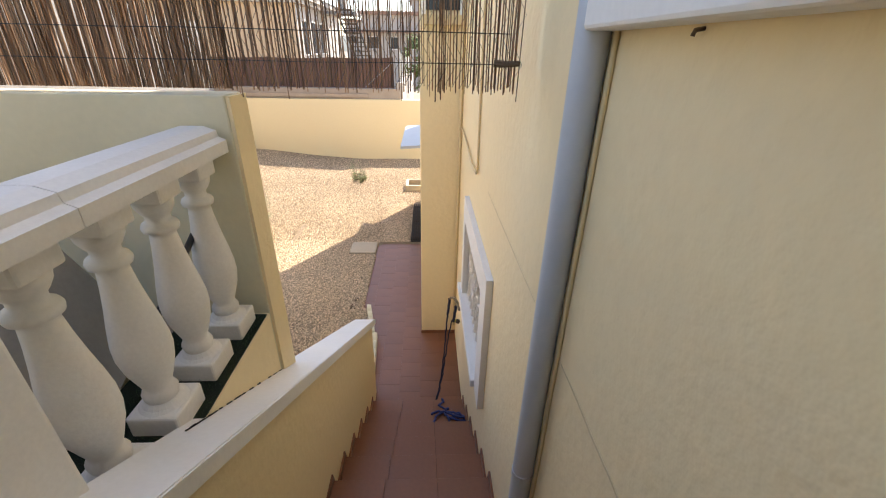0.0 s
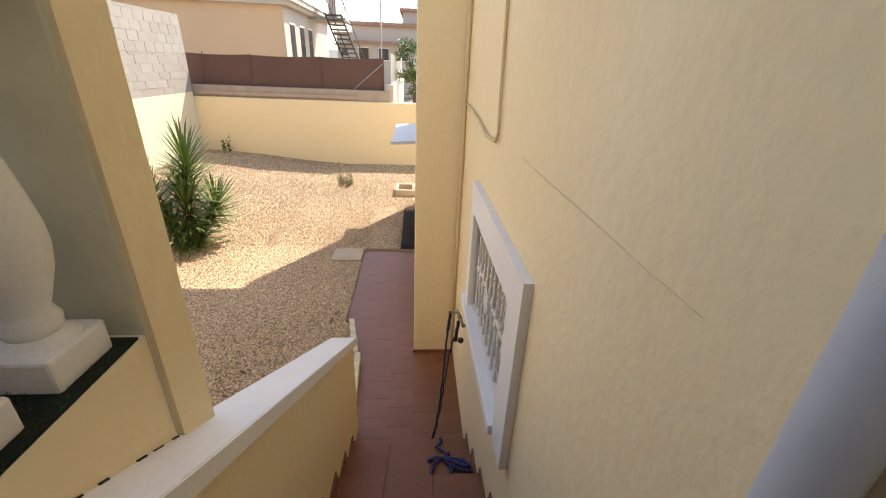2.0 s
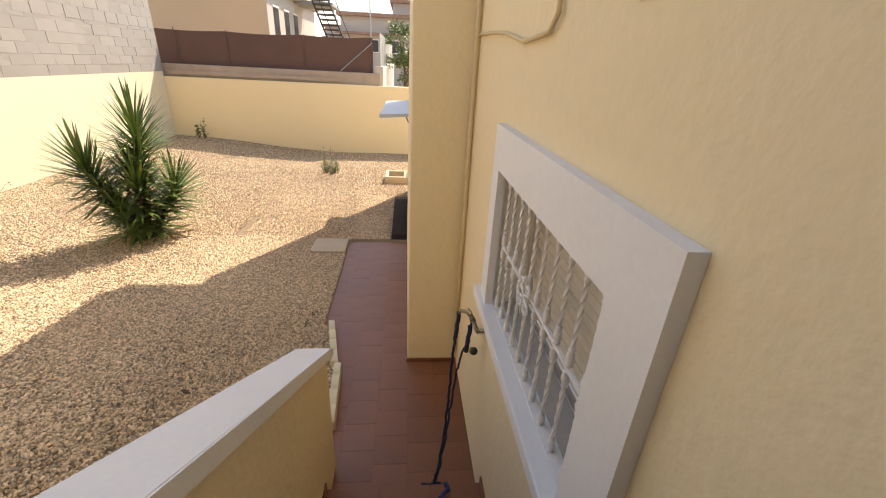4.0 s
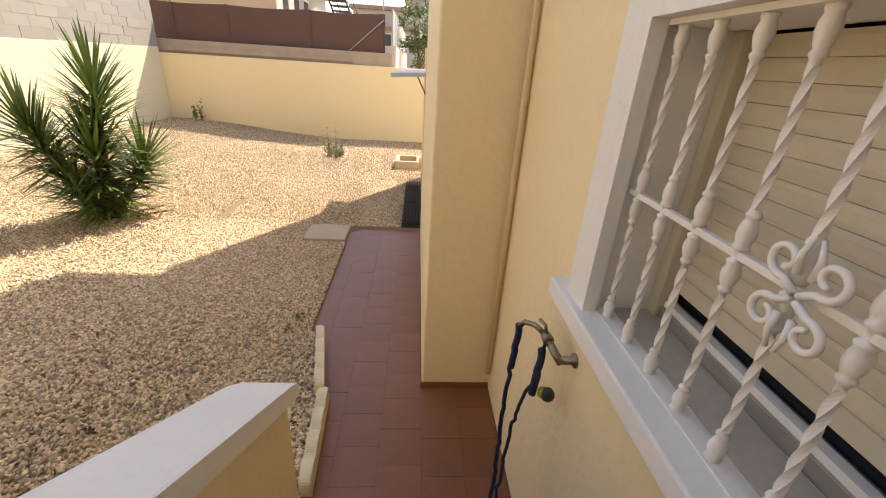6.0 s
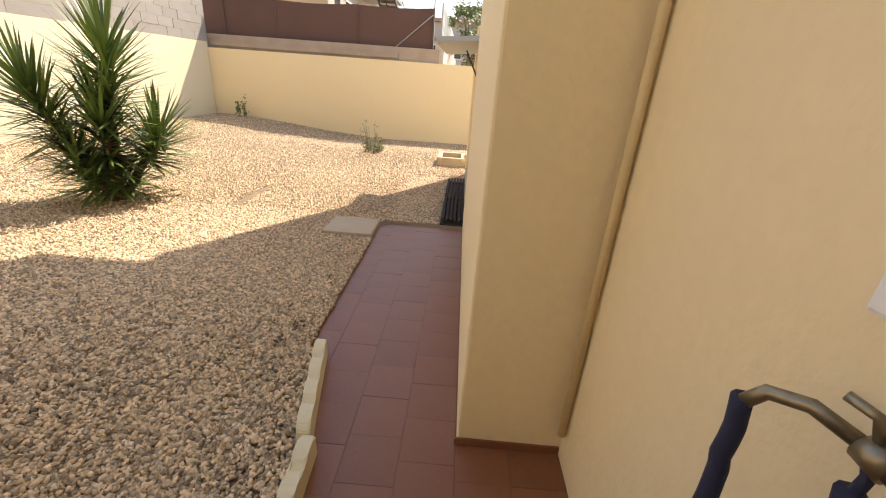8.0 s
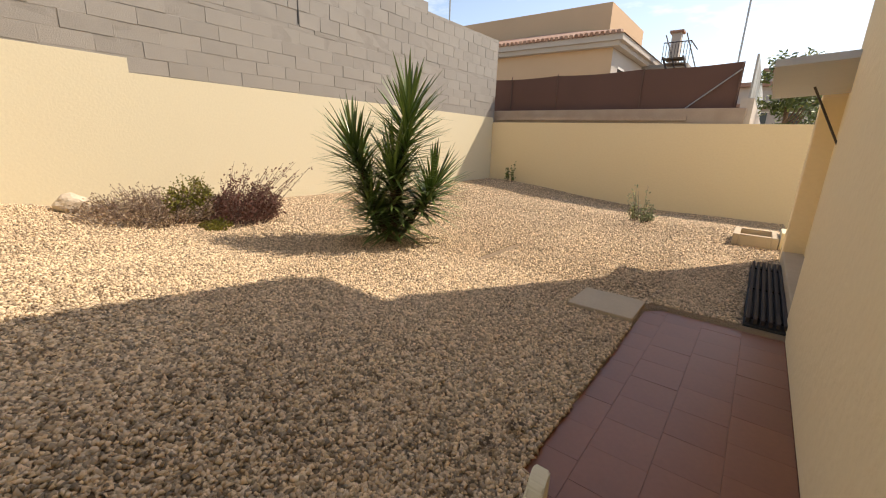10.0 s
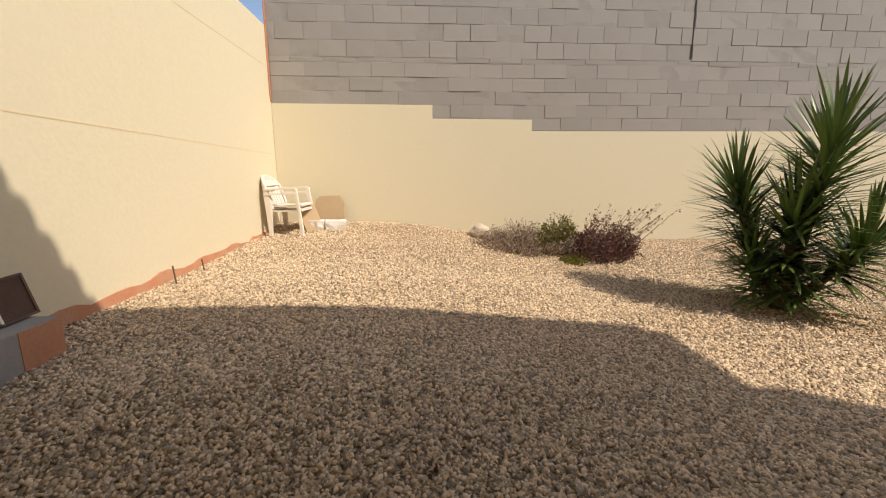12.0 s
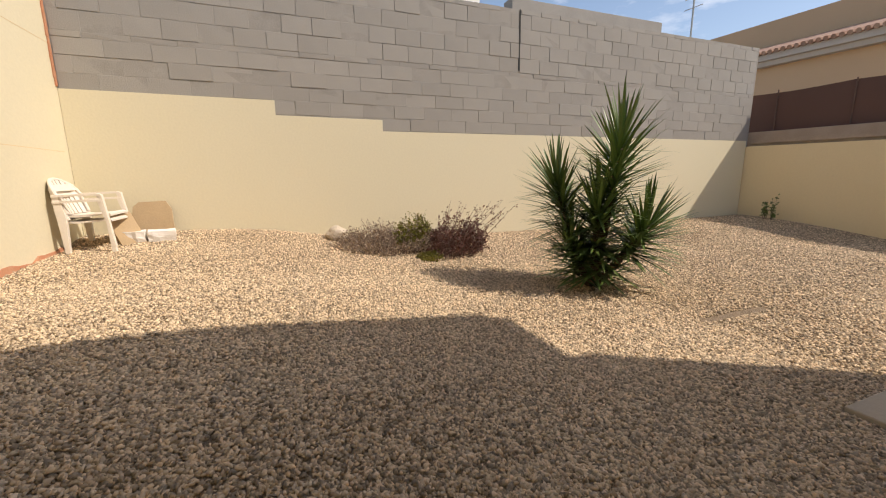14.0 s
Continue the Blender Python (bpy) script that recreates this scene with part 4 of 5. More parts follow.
# two stacked plastic chairs in the corner
def chair(x, y, z, rz, parent_label, lean=0):
    t = root("plastic_chair", 0, 0, 0, parent_label, "chair", "stacked chairs")
    bm = bmesh.new()
    side = [(-0.23, -0.24, 0.40), (-0.23, -0.1, 0.395), (-0.23, 0.12, 0.41), (-0.23, 0.21, 0.425), (-0.23, 0.245, 0.405)]
    extrude(bm, side + [(p[0], p[1], p[2] - 0.022) for p in reversed(side)], (0.46, 0, 0))
    part("seat", bm, M_PLASTIC, t)
    # bowed backrest of ribs inside an arched rim
    def back_point(u, zz):
        return (u, -0.245 - (zz - 0.40) * 0.36 + 0.9 * u * u, zz)
    bm = bmesh.new()
    rim = [back_point(0.25, 0.42), back_point(0.265, 0.62)] + [back_point(0.265 * math.cos(math.pi * i / 12), 0.66 + 0.19 * math.sin(math.pi * i / 12)) for i in range(13)] + [back_point(-0.265, 0.62), back_point(-0.25, 0.42)]
    tube(bm, rim, 0.021, 8)
    for k in range(6):
        xx = -0.18 + 0.072 * k
        zt = 0.66 + 0.19 * math.sqrt(max(0, 1 - (xx / 0.265) ** 2))
        extrude(bm, [back_point(xx - 0.026, 0.41), back_point(xx + 0.026, 0.41), back_point(xx + 0.026, zt), back_point(xx - 0.026, zt)], (0, 0.013, 0))
    extrude(bm, [back_point(-0.24, 0.70), back_point(0.24, 0.70), back_point(0.21, 0.78), back_point(-0.21, 0.78)], (0, 0.014, 0))
    part("backrest", bm, M_PLASTIC, t)
    for sx in (-1, 1):
        x0 = 0.245 * sx
        bm = bmesh.new()
        extrude(bm, [(x0, -0.31, 0.655), (x0, -0.1, 0.665), (x0, 0.15, 0.672), (x0, 0.20, 0.655), (x0, 0.20, 0.63), (x0, 0.14, 0.645), (x0, -0.1, 0.64), (x0, -0.31, 0.63)], (0.06 * sx, 0, 0))
        part("armrest", bm, M_PLASTIC, t)
        bm = bmesh.new()
        extrude(bm, [(x0, 0.145, 0.645), (x0, 0.20, 0.655), (x0, 0.285, 0.0), (x0, 0.235, 0.0), (x0, 0.215, 0.36)], (0.05 * sx, 0, 0))
        for v in bm.verts:
            v.co.x += sx * 0.035 * (1 - v.co.z / 0.65)
        part("leg", bm, M_PLASTIC, t)
        bm = bmesh.new()
        extrude(bm, [(x0, -0.25, 0.66), (x0, -0.20, 0.40), (x0, -0.21, 0.0), (x0, -0.255, 0.0), (x0, -0.29, 0.40), (x0, -0.315, 0.66)], (0.045 * sx, 0, 0))
        for v in bm.verts:
            v.co.x += sx * 0.03 * (1 - v.co.z / 0.65)
        part("leg", bm, M_PLASTIC, t)
    t.matrix_basis = pose(x, y, z, lean, 0, rz) @ Matrix.Scale(0.88, 4)
    return t


cz = ground_z(-6.0, 2.3)
chair(-6.22, 2.13, cz, -5, "dirty white plastic garden chair in the corner")
chair(-6.22, 2.13, cz + 0.066, -5, "white plastic garden chair stacked on another")
board = link("leaning_board", boxed(-0.02, 0.02, -0.13, 0.13, 0, 0.40, bevel=0.004), M_PLATE)
board.matrix_basis = pose(-6.32, 2.42, ground_z(-6.3, 2.42) - 0.01, 14, -22, 30)
tagged(board, "pale board leaning beside the plastic chairs", "board")
bm = bmesh.new()
extrude(bm, [(0, -0.24, 0), (0, 0.24, 0), (0, 0.22, 0.34), (0, 0.16, 0.45), (0, -0.14, 0.44), (0, -0.20, 0.38)], (0.045, 0, 0))
plate = link("stone_plate", bm, M_PLATE)
plate.matrix_basis = pose(-6.64, 2.55, ground_z(-6.6, 2.55) - 0.02, 0, -14, 0)
tagged(plate, "broken stone plate leaning on the garden wall", "stone plate")
for y0, w in ((2.42, 0.22), (2.70, 0.29)):
    bm = boxed(-0.06, 0.06, -w / 2, w / 2, 0, 0.14)
    bmesh.ops.subdivide_edges(bm, edges=list(bm.edges), cuts=4, use_grid_fill=True)
    for v in bm.verts:
        v.co += noise.noise_vector(v.co * 14 + Vector((y0 * 9, 0, 0))) * 0.016
    b = link("stone_offcut", bm, M_STONE)
    b.matrix_basis = pose(-6.38, y0, ground_z(-6.4, y0) - 0.015, 0, 6, 4)
    tagged(b, "white broken stone offcut on the gravel", "stone", "stone offcuts")

# rough concrete steps under the terrace, with a perforated grate leaning on them
step_low = link("concrete_step", boxed(-2.42, -1.0, 1.35, 2.10, 0.0, 0.53, bevel=0.015), M_CONCRETE)
tagged(step_low, "rough grey concrete lower step with orange ends", "step")
part("end_patch", boxed(-2.424, -2.2, 1.962, 2.104, 0.1, 0.52), M_ORANGE, step_low, "orange clay patch")
part("end_patch", boxed(-1.86, -1.6, 2.05, 2.105, 0.1, 0.5), M_ORANGE, step_low, "orange clay patch")
step_up = link("upper_step", boxed(-2.42, -1.0, 1.30, 1.90, 0.532, 0.72, bevel=0.015), M_CONCRETE)
tagged(step_up, "rough grey concrete upper step", "step")
grate = root("metal_grate", -2.36, 2.04, 0.53, "brown perforated grate leaning on the concrete steps", "grate")
gm = pose(-2.345, 1.985, 0.536, 14, 0, 4) @ Matrix.Scale(0.86, 4)
for a in ((-0.12, -0.105, 0, 0.25), (0.105, 0.12, 0, 0.25), (-0.12, 0.12, 0, 0.014), (-0.12, 0.12, 0.236, 0.25)):
    bm = boxed(a[0], a[1], -0.015, 0.015, a[2], a[3])
    bmesh.ops.transform(bm, matrix=gm, verts=bm.verts)
    part("frame", bm, M_IRON if a[0] > 0.1 else M_GRATE, grate, "chipped white edge" if a[0] > 0.1 else "")
bm = bmesh.new()
for i in range(13):
    box(bm, -0.105 + 0.0165 * i, -0.095 + 0.0165 * i, -0.006, 0.006, 0.014, 0.236)
    box(bm, -0.105, 0.105, -0.006, 0.006, 0.02 + 0.0165 * i, 0.03 + 0.0165 * i)
bmesh.ops.transform(bm, matrix=gm, verts=bm.verts)
part("mesh", bm, M_GRATE, grate)
sticks = root("stakes", -3.6, 1.9, 0.35, "short dark stakes by the garden wall", "stake")
for x, h in ((-3.75, 0.08), (-4.2, 0.04)):
    part("stake", tube(bmesh.new(), [(x, 1.9, 0.30), (x + 0.01, 1.89, 0.40 + h)], 0.007), M_TRUNK, sticks)

# dry leaf litter
for k, (x, y) in enumerate(((-0.98, 5.16), (-1.0, 5.0), (-1.62, 3.95), (-1.5, 3.75))):
    r = random.Random(40 + k)
    bm = bmesh.new()
    for i in range(14):
        p = Vector((x + r.gauss(0, 0.02), y + r.gauss(0, 0.02), ground_z(x, y) + 0.02 + r.random() * 0.025))
        u = Vector((r.gauss(0, 1), r.gauss(0, 1), r.gauss(0, 0.5))).normalized() * 0.014
        v = u.orthogonal().normalized() * 0.009
        bm.faces.new([bm.verts.new(p - u), bm.verts.new(p + v), bm.verts.new(p + u), bm.verts.new(p - v)])
    tagged(link("leaf_litter", bm, M_TRUNK), "small clump of dark dry leaves on gravel", "leaf litter", "leaf litter", "stuff")

# ---- beyond the back wall ----
ledge = structure("back_ledge", boxed(-7.0, -0.85, 14.62, 15.0, 1.6, 2.06, bevel=0.012), M_LEDGE, "weathered stone ledge behind the garden wall", "ledge")
part("ledge_lip", boxed(-6.78, -1.9, 14.55, 14.62, 1.80, 1.9), M_LEDGE, ledge)
fence = root("screen_fence", -4.0, 14.85, 2.06, "brown mesh privacy fence above the garden wall", "fence")
rows = [(-7.3, 2.95), (-5.15, 2.95), (-3.1, 2.97), (-1.05, 3.0)]
for (xa, za), (xb, zb) in zip(rows, rows[1:]):
    bm = bmesh.new()
    n = 10
    lo, hi = [], []
    for i in range(n + 1):
        x = xa + (xb - xa) * i / n
        yy = 14.88 + 0.012 * noise.noise((x * 2, 0, 1))
        lo.append((x, yy, 2.05))
        hi.append((x, yy, za + (zb - za) * i / n - 0.035 * math.sin(math.pi * i / n)))
    extrude(bm, lo + hi[::-1], (0, 0.012, 0))
    part("screen", bm, M_SCREEN, fence)
for x in (-6.5, -5.12, -3.0, -1.08):
    part("post", tube(bmesh.new(), [(x, 14.86, 2.04), (x, 14.86, 2.98)], 0.014), M_GRATE, fence)
part("brace", tube(bmesh.new(), [(-2.0, 14.84, 2.08), (-1.08, 14.85, 2.85)], 0.016), M_STEEL, fence)
structure("side_wall", boxed(-0.98, -0.75, 14.7, 26.0, 0.0, 2.25), M_FARWALL, "low pale side wall between the gardens", "wall")
side_fence = root("side_fence", -0.85, 20, 2.25, "grey panel fence on the side wall", "fence")
for i in range(9):
    part("panel", boxed(-0.88, -0.84, 15.0 + 1.2 * i, 16.1 + 1.2 * i, 2.25, 3.15), M_STEEL, side_fence)


def far_window(x0, x1, y, z0, z1, parent, side=None):
    """A dark window with a pale frame on a wall that faces the garden (or faces +x at side)."""
    if side is None:
        w = part("window", boxed(x0, x1, y - 0.03, y, z0, z1), M_GLASS, parent)
        part("frame", boxed(x0 - 0.07, x1 + 0.07, y - 0.05, y - 0.031, z1, z1 + 0.08), M_WHITE, w)
        part("sill", boxed(x0 - 0.07, x1 + 0.07, y - 0.08, y, z0 - 0.07, z0), M_WHITE, w)
    else:
        w = part("window", boxed(side, side + 0.03, x0, x1, z0, z1), M_GLASS, parent)
        part("frame", boxed(side + 0.031, side + 0.05, x0 - 0.07, x1 + 0.07, z1, z1 + 0.08), M_WHITE, w)
        part("sill", boxed(side, side + 0.08, x0 - 0.07, x1 + 0.07, z0 - 0.07, z0), M_WHITE, w)


neighbour = root("neighbour_house", -10, 24, -0.3, "peach rendered neighbour house with a clay tile roof", "house")
HX, HY = -6.0, 22.0
part("wall", boxed(-16.0, HX, HY, 32.0, -0.4, 5.2), M_NEIGHBOUR, neighbour)
part("side_wall", boxed(HX, HX + 0.012, HY + 0.01, 31.9, -0.4, 5.0), M_FARWALL, neighbour, "pale grey rendered side")
bm = boxed(-16.4, HX + 0.45, HY - 0.45, 32.4, 5.2, 5.42)
box(bm, -16.3, HX + 0.3, HY - 0.3, 32.2, 5.02, 5.2)
part("eave", bm, M_FARWALL, neighbour)
bm = bmesh.new()
a = [(-16.5, HY - 0.5, 5.43), (HX + 0.5, HY - 0.5, 5.43), (HX + 0.5, 32.5, 5.43), (-16.5, 32.5, 5.43)]
v = [bm.verts.new(p) for p in a] + [bm.verts.new((-11.2, HY + 4.6, 6.9)), bm.verts.new((-11.2, 27.9, 6.9))]
for f in ((0, 1, 4), (1, 2, 5, 4), (2, 3, 5), (3, 0, 4, 5), (3, 2, 1, 0)):
    bm.faces.new([v[i] for i in f])
nroof = part("roof", bm, M_ROOFTILE, neighbour)
bm = bmesh.new()
for i in range(52):
    x = -16.4 + 0.21 * i
    t = max(0.05, min(1.0, min((HX + 0.5 - x) / 5.3, (x + 16.5) / 5.3)))
    tube(bm, [(x, HY - 0.56, 5.46), (x, HY - 0.5 + 5.1 * t, 5.46 + 1.47 * t)], 0.085, 6)
part("tiling", bm, M_ROOFTILE, nroof)["kind"] = "stuff"
part("upper_wall", boxed(-16.0, HX - 1.2, HY + 3.0, 31.0, 5.4, 7.6), M_NEIGHBOUR, neighbour)
for y0 in (22.9, 24.7, 26.5):
    far_window(y0, y0 + 0.8, None, 2.9, 4.35, neighbour, HX)
bm = boxed(-5.0, -4.6, 27.5, 27.9, 5.0, 6.55)
chim = part("chimney", bm, M_FARWALL, neighbour)
part("chimney_cap", boxed(-5.1, -4.5, 27.4, 28.0, 6.55, 6.65), M_ROOFTILE, chim)
part("balcony", boxed(HX, -4.0, 26.8, 29.0, 4.9, 5.05), M_CONCRETE, neighbour)
bm = bmesh.new()
for i in range(10):
    tube(bm, [(-5.15 + 0.125 * i, 26.85, 5.05), (-5.15 + 0.125 * i, 26.85, 6.0)], 0.015, 5)
tube(bm, [(-5.15, 26.85, 6.0), (-4.02, 26.85, 6.0)], 0.025, 6)
tube(bm, [(-4.02, 26.85, 6.0), (-4.02, 28.9, 6.0)], 0.025, 6)
part("balcony_rail", bm, M_WIRE, neighbour)
outside = root("outside_stairs", -4.0, 25.5, 2.0, "dark metal outside stairs on the neighbour house", "stairs")
bm = bmesh.new()
for i in range(14):
    part("tread", boxed(-4.75 + 0.09 * i, -3.95 + 0.09 * i, 25.3, 25.9, 5.0 - 0.22 * i, 5.06 - 0.22 * i), M_TRUNK, outside)
for dx in (0, 0.8):
    part("stringer", tube(bmesh.new(), [(-4.8 + dx, 25.28, 5.1), (-3.6 + dx, 25.28, 2.0)], 0.05, 5), M_WIRE, outside)
    part("rail", tube(bmesh.new(), [(-4.8 + dx, 25.28, 6.0), (-3.6 + dx, 25.28, 2.9)], 0.025, 5), M_WIRE, outside)


def tree(name, x, y, w, h, seed, label):
    t = root(name, x, y, -0.3, label, "tree")
    r = random.Random(seed)
    bt = tube(bmesh.new(), [(x, y, -0.35), (x + 0.05, y, h * 0.4), (x, y + 0.05, h * 0.75)], 0.09, 8, 0.5)
    for i in range(7):
        a = r.uniform(0, 6.28)
        tube(bt, [(x, y, h * (0.35 + 0.05 * i)), (x + math.cos(a) * w * 0.4, y + math.sin(a) * w * 0.4, h * (0.6 + 0.05 * i))], 0.035, 5, 0.4)
    part("trunk", bt, M_TRUNK, t)
    bl = bmesh.new()
    clumps = [Vector((x + r.gauss(0, w * 0.3), y + r.gauss(0, w * 0.3), h * r.uniform(0.5, 1.0))) for _ in range(22)]
    for c in clumps:
        for i in range(70):
            p = c + Vector((r.gauss(0, w * 0.11), r.gauss(0, w * 0.11), r.gauss(0, w * 0.1)))
            u = Vector((r.gauss(0, 1), r.gauss(0, 1), r.gauss(0, 0.7))).normalized() * 0.07
            q = u.orthogonal().normalized() * 0.035
            bl.faces.new([bl.verts.new(p - u), bl.verts.new(p + q), bl.verts.new(p + u), bl.verts.new(p - q)])
    part("crown", bl, M_GREENLEAF, t)["kind"] = "stuff"


tree("tree", -0.15, 18.6, 1.0, 3.6, 2, "small leafy green tree beyond the garden wall")
tree("tree", 0.7, 21.5, 1.8, 3.6, 4, "green leafy tree behind the side fence")
tree("tree", -4.4, 60.0, 5.0, 7.6, 8, "distant round green tree between houses")
for k, (x0, x1, y, z) in enumerate(((-6.2, 1.5, 45.0, 6.0), (-1.6, 3.5, 52.0, 8.0), (-12, -4.0, 70.0, 6.5))):
    house = root("far_house", (x0 + x1) / 2, y + 3, -0.3, "pale rendered house in the distance", "house", "far houses")
    part("wall", boxed(x0, x1, y, y + 8, -0.4, z), M_FARWALL, house)
    part("roof", boxed(x0 - 0.3, x1 + 0.3, y - 0.5, y + 8.3, z, z + 0.3), M_ROOFTILE, house)
    part("cornice", boxed(x0 - 0.4, x1 + 0.4, y - 0.8, y, z - 1.5, z - 1.3), M_ROOFTILE, house)
    for i in range(4):
        far_window(x0 + 0.6 + i * (x1 - x0) / 4, x0 + 1.5 + i * (x1 - x0) / 4, y, z - 2.9, z - 1.9, house)
bm = bmesh.new()
n = 60
prev = None
for i in range(n + 1):
    x = -260 + 520 * i / n
    zt = 6 + 9 * (0.5 + 0.5 * noise.noise((x * 0.012, 5, 0))) * smoothstep(260, 120, abs(x))
    cur = [bm.verts.new((x, 300, -1)), bm.verts.new((x, 330, zt)), bm.verts.new((x, 380, -1))]
    if prev:
        for c in (0, 1):
            bm.faces.new((prev[c], prev[c + 1], cur[c + 1], cur[c]))
    prev = cur
structure("backdrop", bm, M_HILL, "low distant hills", "hills", True)
mast = root("aerial_mast", -8.5, 14.4, -0.3, "thin steel aerial mast behind the block wall", "aerial")
part("pole", tube(bmesh.new(), [(-8.5, 14.4, -0.3), (-8.5, 14.4, 5.9)], 0.022), M_STEEL, mast)
for z in (5.3, 5.55, 5.8):
    part("rod", tube(bmesh.new(), [(-8.75, 14.4, z), (-8.25, 14.4, z)], 0.01), M_STEEL, mast)
lamp = root("street_mast", -2.6, 34.0, -0.3, "thin grey mast in the street", "mast")
part("pole", tube(bmesh.new(), [(-2.6, 34, -0.3), (-2.6, 34, 11)], 0.05), M_STEEL, lamp)
structure("wall_west_cap", boxed(-7.12, -6.84, 8.0, 11.46, 3.905, 4.09, bevel=0.006), M_CONCRETE, "raised grey block course on the wall's top", "wall")
structure("west_house", boxed(-14.0, -10.0, 4.0, 9.0, -0.3, 5.6), M_WHITE, "white house wall behind the block wall", "wall")

# ---- pieces of walls, floors and ground ----
def brick_mesh(w, h, d, key):
    bm = boxed(0, d, -w / 2, w / 2, -h / 2, h / 2)
    bmesh.ops.bevel(bm, geom=list(bm.edges), offset=0.0025, segments=1, affect="EDGES")
    r = random.Random(key)
    for v in bm.verts:
        v.co += Vector((r.uniform(-0.003, 0.003), r.uniform(-0.002, 0.002), r.uniform(-0.002, 0.002)))
    me = bpy.data.meshes.new("block")
    bm.to_mesh(me), bm.free()
    me.materials.append(M_BLOCK)
    return me


wall_west = bpy.data.objects["wall_west"]
rng = random.Random(77)
# courses: (foot, height, block length, offset)
courses = [(1.86, 0.185, 0.49, 0.05), (2.045, 0.19, 0.49, 0.30), (2.235, 0.19, 0.49, 0.1), (2.425, 0.20, 0.49, 0.33), (2.625, 0.20, 0.49, 0.0), (2.825, 0.07, 0.49, 0.2), (2.895, 0.235, 0.405, 0.1), (3.13, 0.235, 0.405, 0.3), (3.365, 0.235, 0.405, 0.1), (3.60, 0.235, 0.405, 0.3), (3.83, 0.075, 0.405, 0.1)]
cache = {}
for c, (z0, h, w, off) in enumerate(courses):
    y = 1.78 - off
    while y < 14.45:
        a, b = max(y, 1.775), min(y + w, 14.45)
        mid = (a + b) / 2
        cover = 2.24 if mid < 4.15 else 2.03 if mid < 5.69 else 1.85
        if b - a > 0.06 and z0 + h > cover + 0.03:
            gap = (0.001, 0.002, 0.003, 0.011)[rng.randrange(4)] if w > 0.45 else (0.003, 0.006, 0.008, 0.014)[rng.randrange(4)]
            key = (round(b - a, 2), h, gap)
            if key not in cache:
                cache[key] = brick_mesh(b - a - gap, h - (0.002 if w > 0.45 else 0.008), 0.03, len(cache))
            ob = new("block", cache[key])
            ob.parent = wall_west
            ob.matrix_basis = pose(-6.838 + rng.uniform(-0.004, 0.004), mid, z0 + h / 2 + rng.uniform(-0.002, 0.002), rng.gauss(0, 0.25))
        y += w
part("split", boxed(-6.812, -6.80, 8.13, 8.15, 2.93, 3.9), M_DARK, wall_west, "dark vertical crack in the blocks")


def tile_mesh(w, d, t, key):
    bm = boxed(-w / 2, w / 2, -d / 2, d / 2, -t, 0)
    bmesh.ops.bevel(bm, geom=[e for e in bm.edges if all(v.co.z > -t / 2 for v in e.verts)], offset=0.0008, segments=1, affect="EDGES")
    me = bpy.data.meshes.new("tile")
    bm.to_mesh(me), bm.free()
    me.materials.append(M_TILE)
    return me


def lay(parent, x0, x1, y0, y1, z, nx, ny, shift=0.0, seed=0):
    """Rows of floor tiles with open joints, each row shifted sideways."""
    r = random.Random(seed)
    w, d = (x1 - x0) / nx, (y1 - y0) / ny
    me = tile_mesh(w - 0.003, d - 0.003, 0.012, seed)
    for j in range(ny):
        for i in range(nx):
            ob = new("tile", me)
            ob.parent = parent
            ob.matrix_basis = pose(x0 + w * (i + 0.5), y0 + d * (j + 0.5), z + r.uniform(-0.001, 0.001), r.gauss(0, 0.12), r.gauss(0, 0.12))


TW = 0.226
tile_r = random.Random(31)
for c, (x0, x1) in enumerate(((-0.86, -0.712), (-0.712, -0.486), (-0.486, -0.260), (-0.260, -0.034), (-0.034, 0.183), (0.183, WX - 0.003))):
    y, yend = 3.16 - (0.0, 0.11, 0.05, 0.16, 0.0, 0.0)[c], 7.12 if c < 4 else 4.458
    while y < yend - 0.02:
        a, b = max(y, 3.16), min(y + TW, yend)
        if b - a > 0.03:
            ob = new("tile", tile_mesh(x1 - x0 - 0.0006, b - a - 0.0006, 0.012, 0))
            ob.parent = path_bed
            ob.matrix_basis = pose((x0 + x1) / 2, (a + b) / 2, 0.002 + tile_r.uniform(-0.0008, 0.0008), tile_r.gauss(0, 0.1), tile_r.gauss(0, 0.1))
        y += TW
for i in range(12):
    y1 = FOOT - TREAD * i
    y0 = y1 - TREAD if i < 11 else -1.2
    lay(stairs, -0.50, WX - 0.004, y0, y1 + 0.018, RISE * (i + 1) + 0.002, 3, 1 if i < 11 else 4, seed=10 + i)
    me = tile_mesh(0.297, RISE - 0.02, 0.01, i)
    for k in range(3):
        ob = new("riser_tile", me)
        ob.parent = stairs
        ob.matrix_basis = pose(-0.50 + 0.2987 * (k + 0.5), y1 + 0.010, RISE * i + RISE / 2 - 0.002, -90)
    # stepped skirting on both sides
    for x, d in ((-0.502, 0.012), (WX - 0.012, 0.010)):
        bm = bmesh.new()
        zt = RISE * (i + 1)
        extrude(bm, [(x, y0 if i < 11 else -1.2, zt), (x, y1 + 0.018, zt), (x, y1 + 0.018, zt + 0.055), (x, y0 + 0.06, zt + 0.055), (x, y0 + 0.02, zt + 0.22) if i < 11 else (x, y0, zt + 0.055), (x, y0, zt + 0.22) if i < 11 else (x, y0, zt)] if i < 11 else [(x, -1.2, zt), (x, y1 + 0.018, zt), (x, y1 + 0.018, zt + 0.07), (x, -1.2, zt + 0.07)], (d, 0, 0))
        part("skirting", bm, M_TILE, stairs)
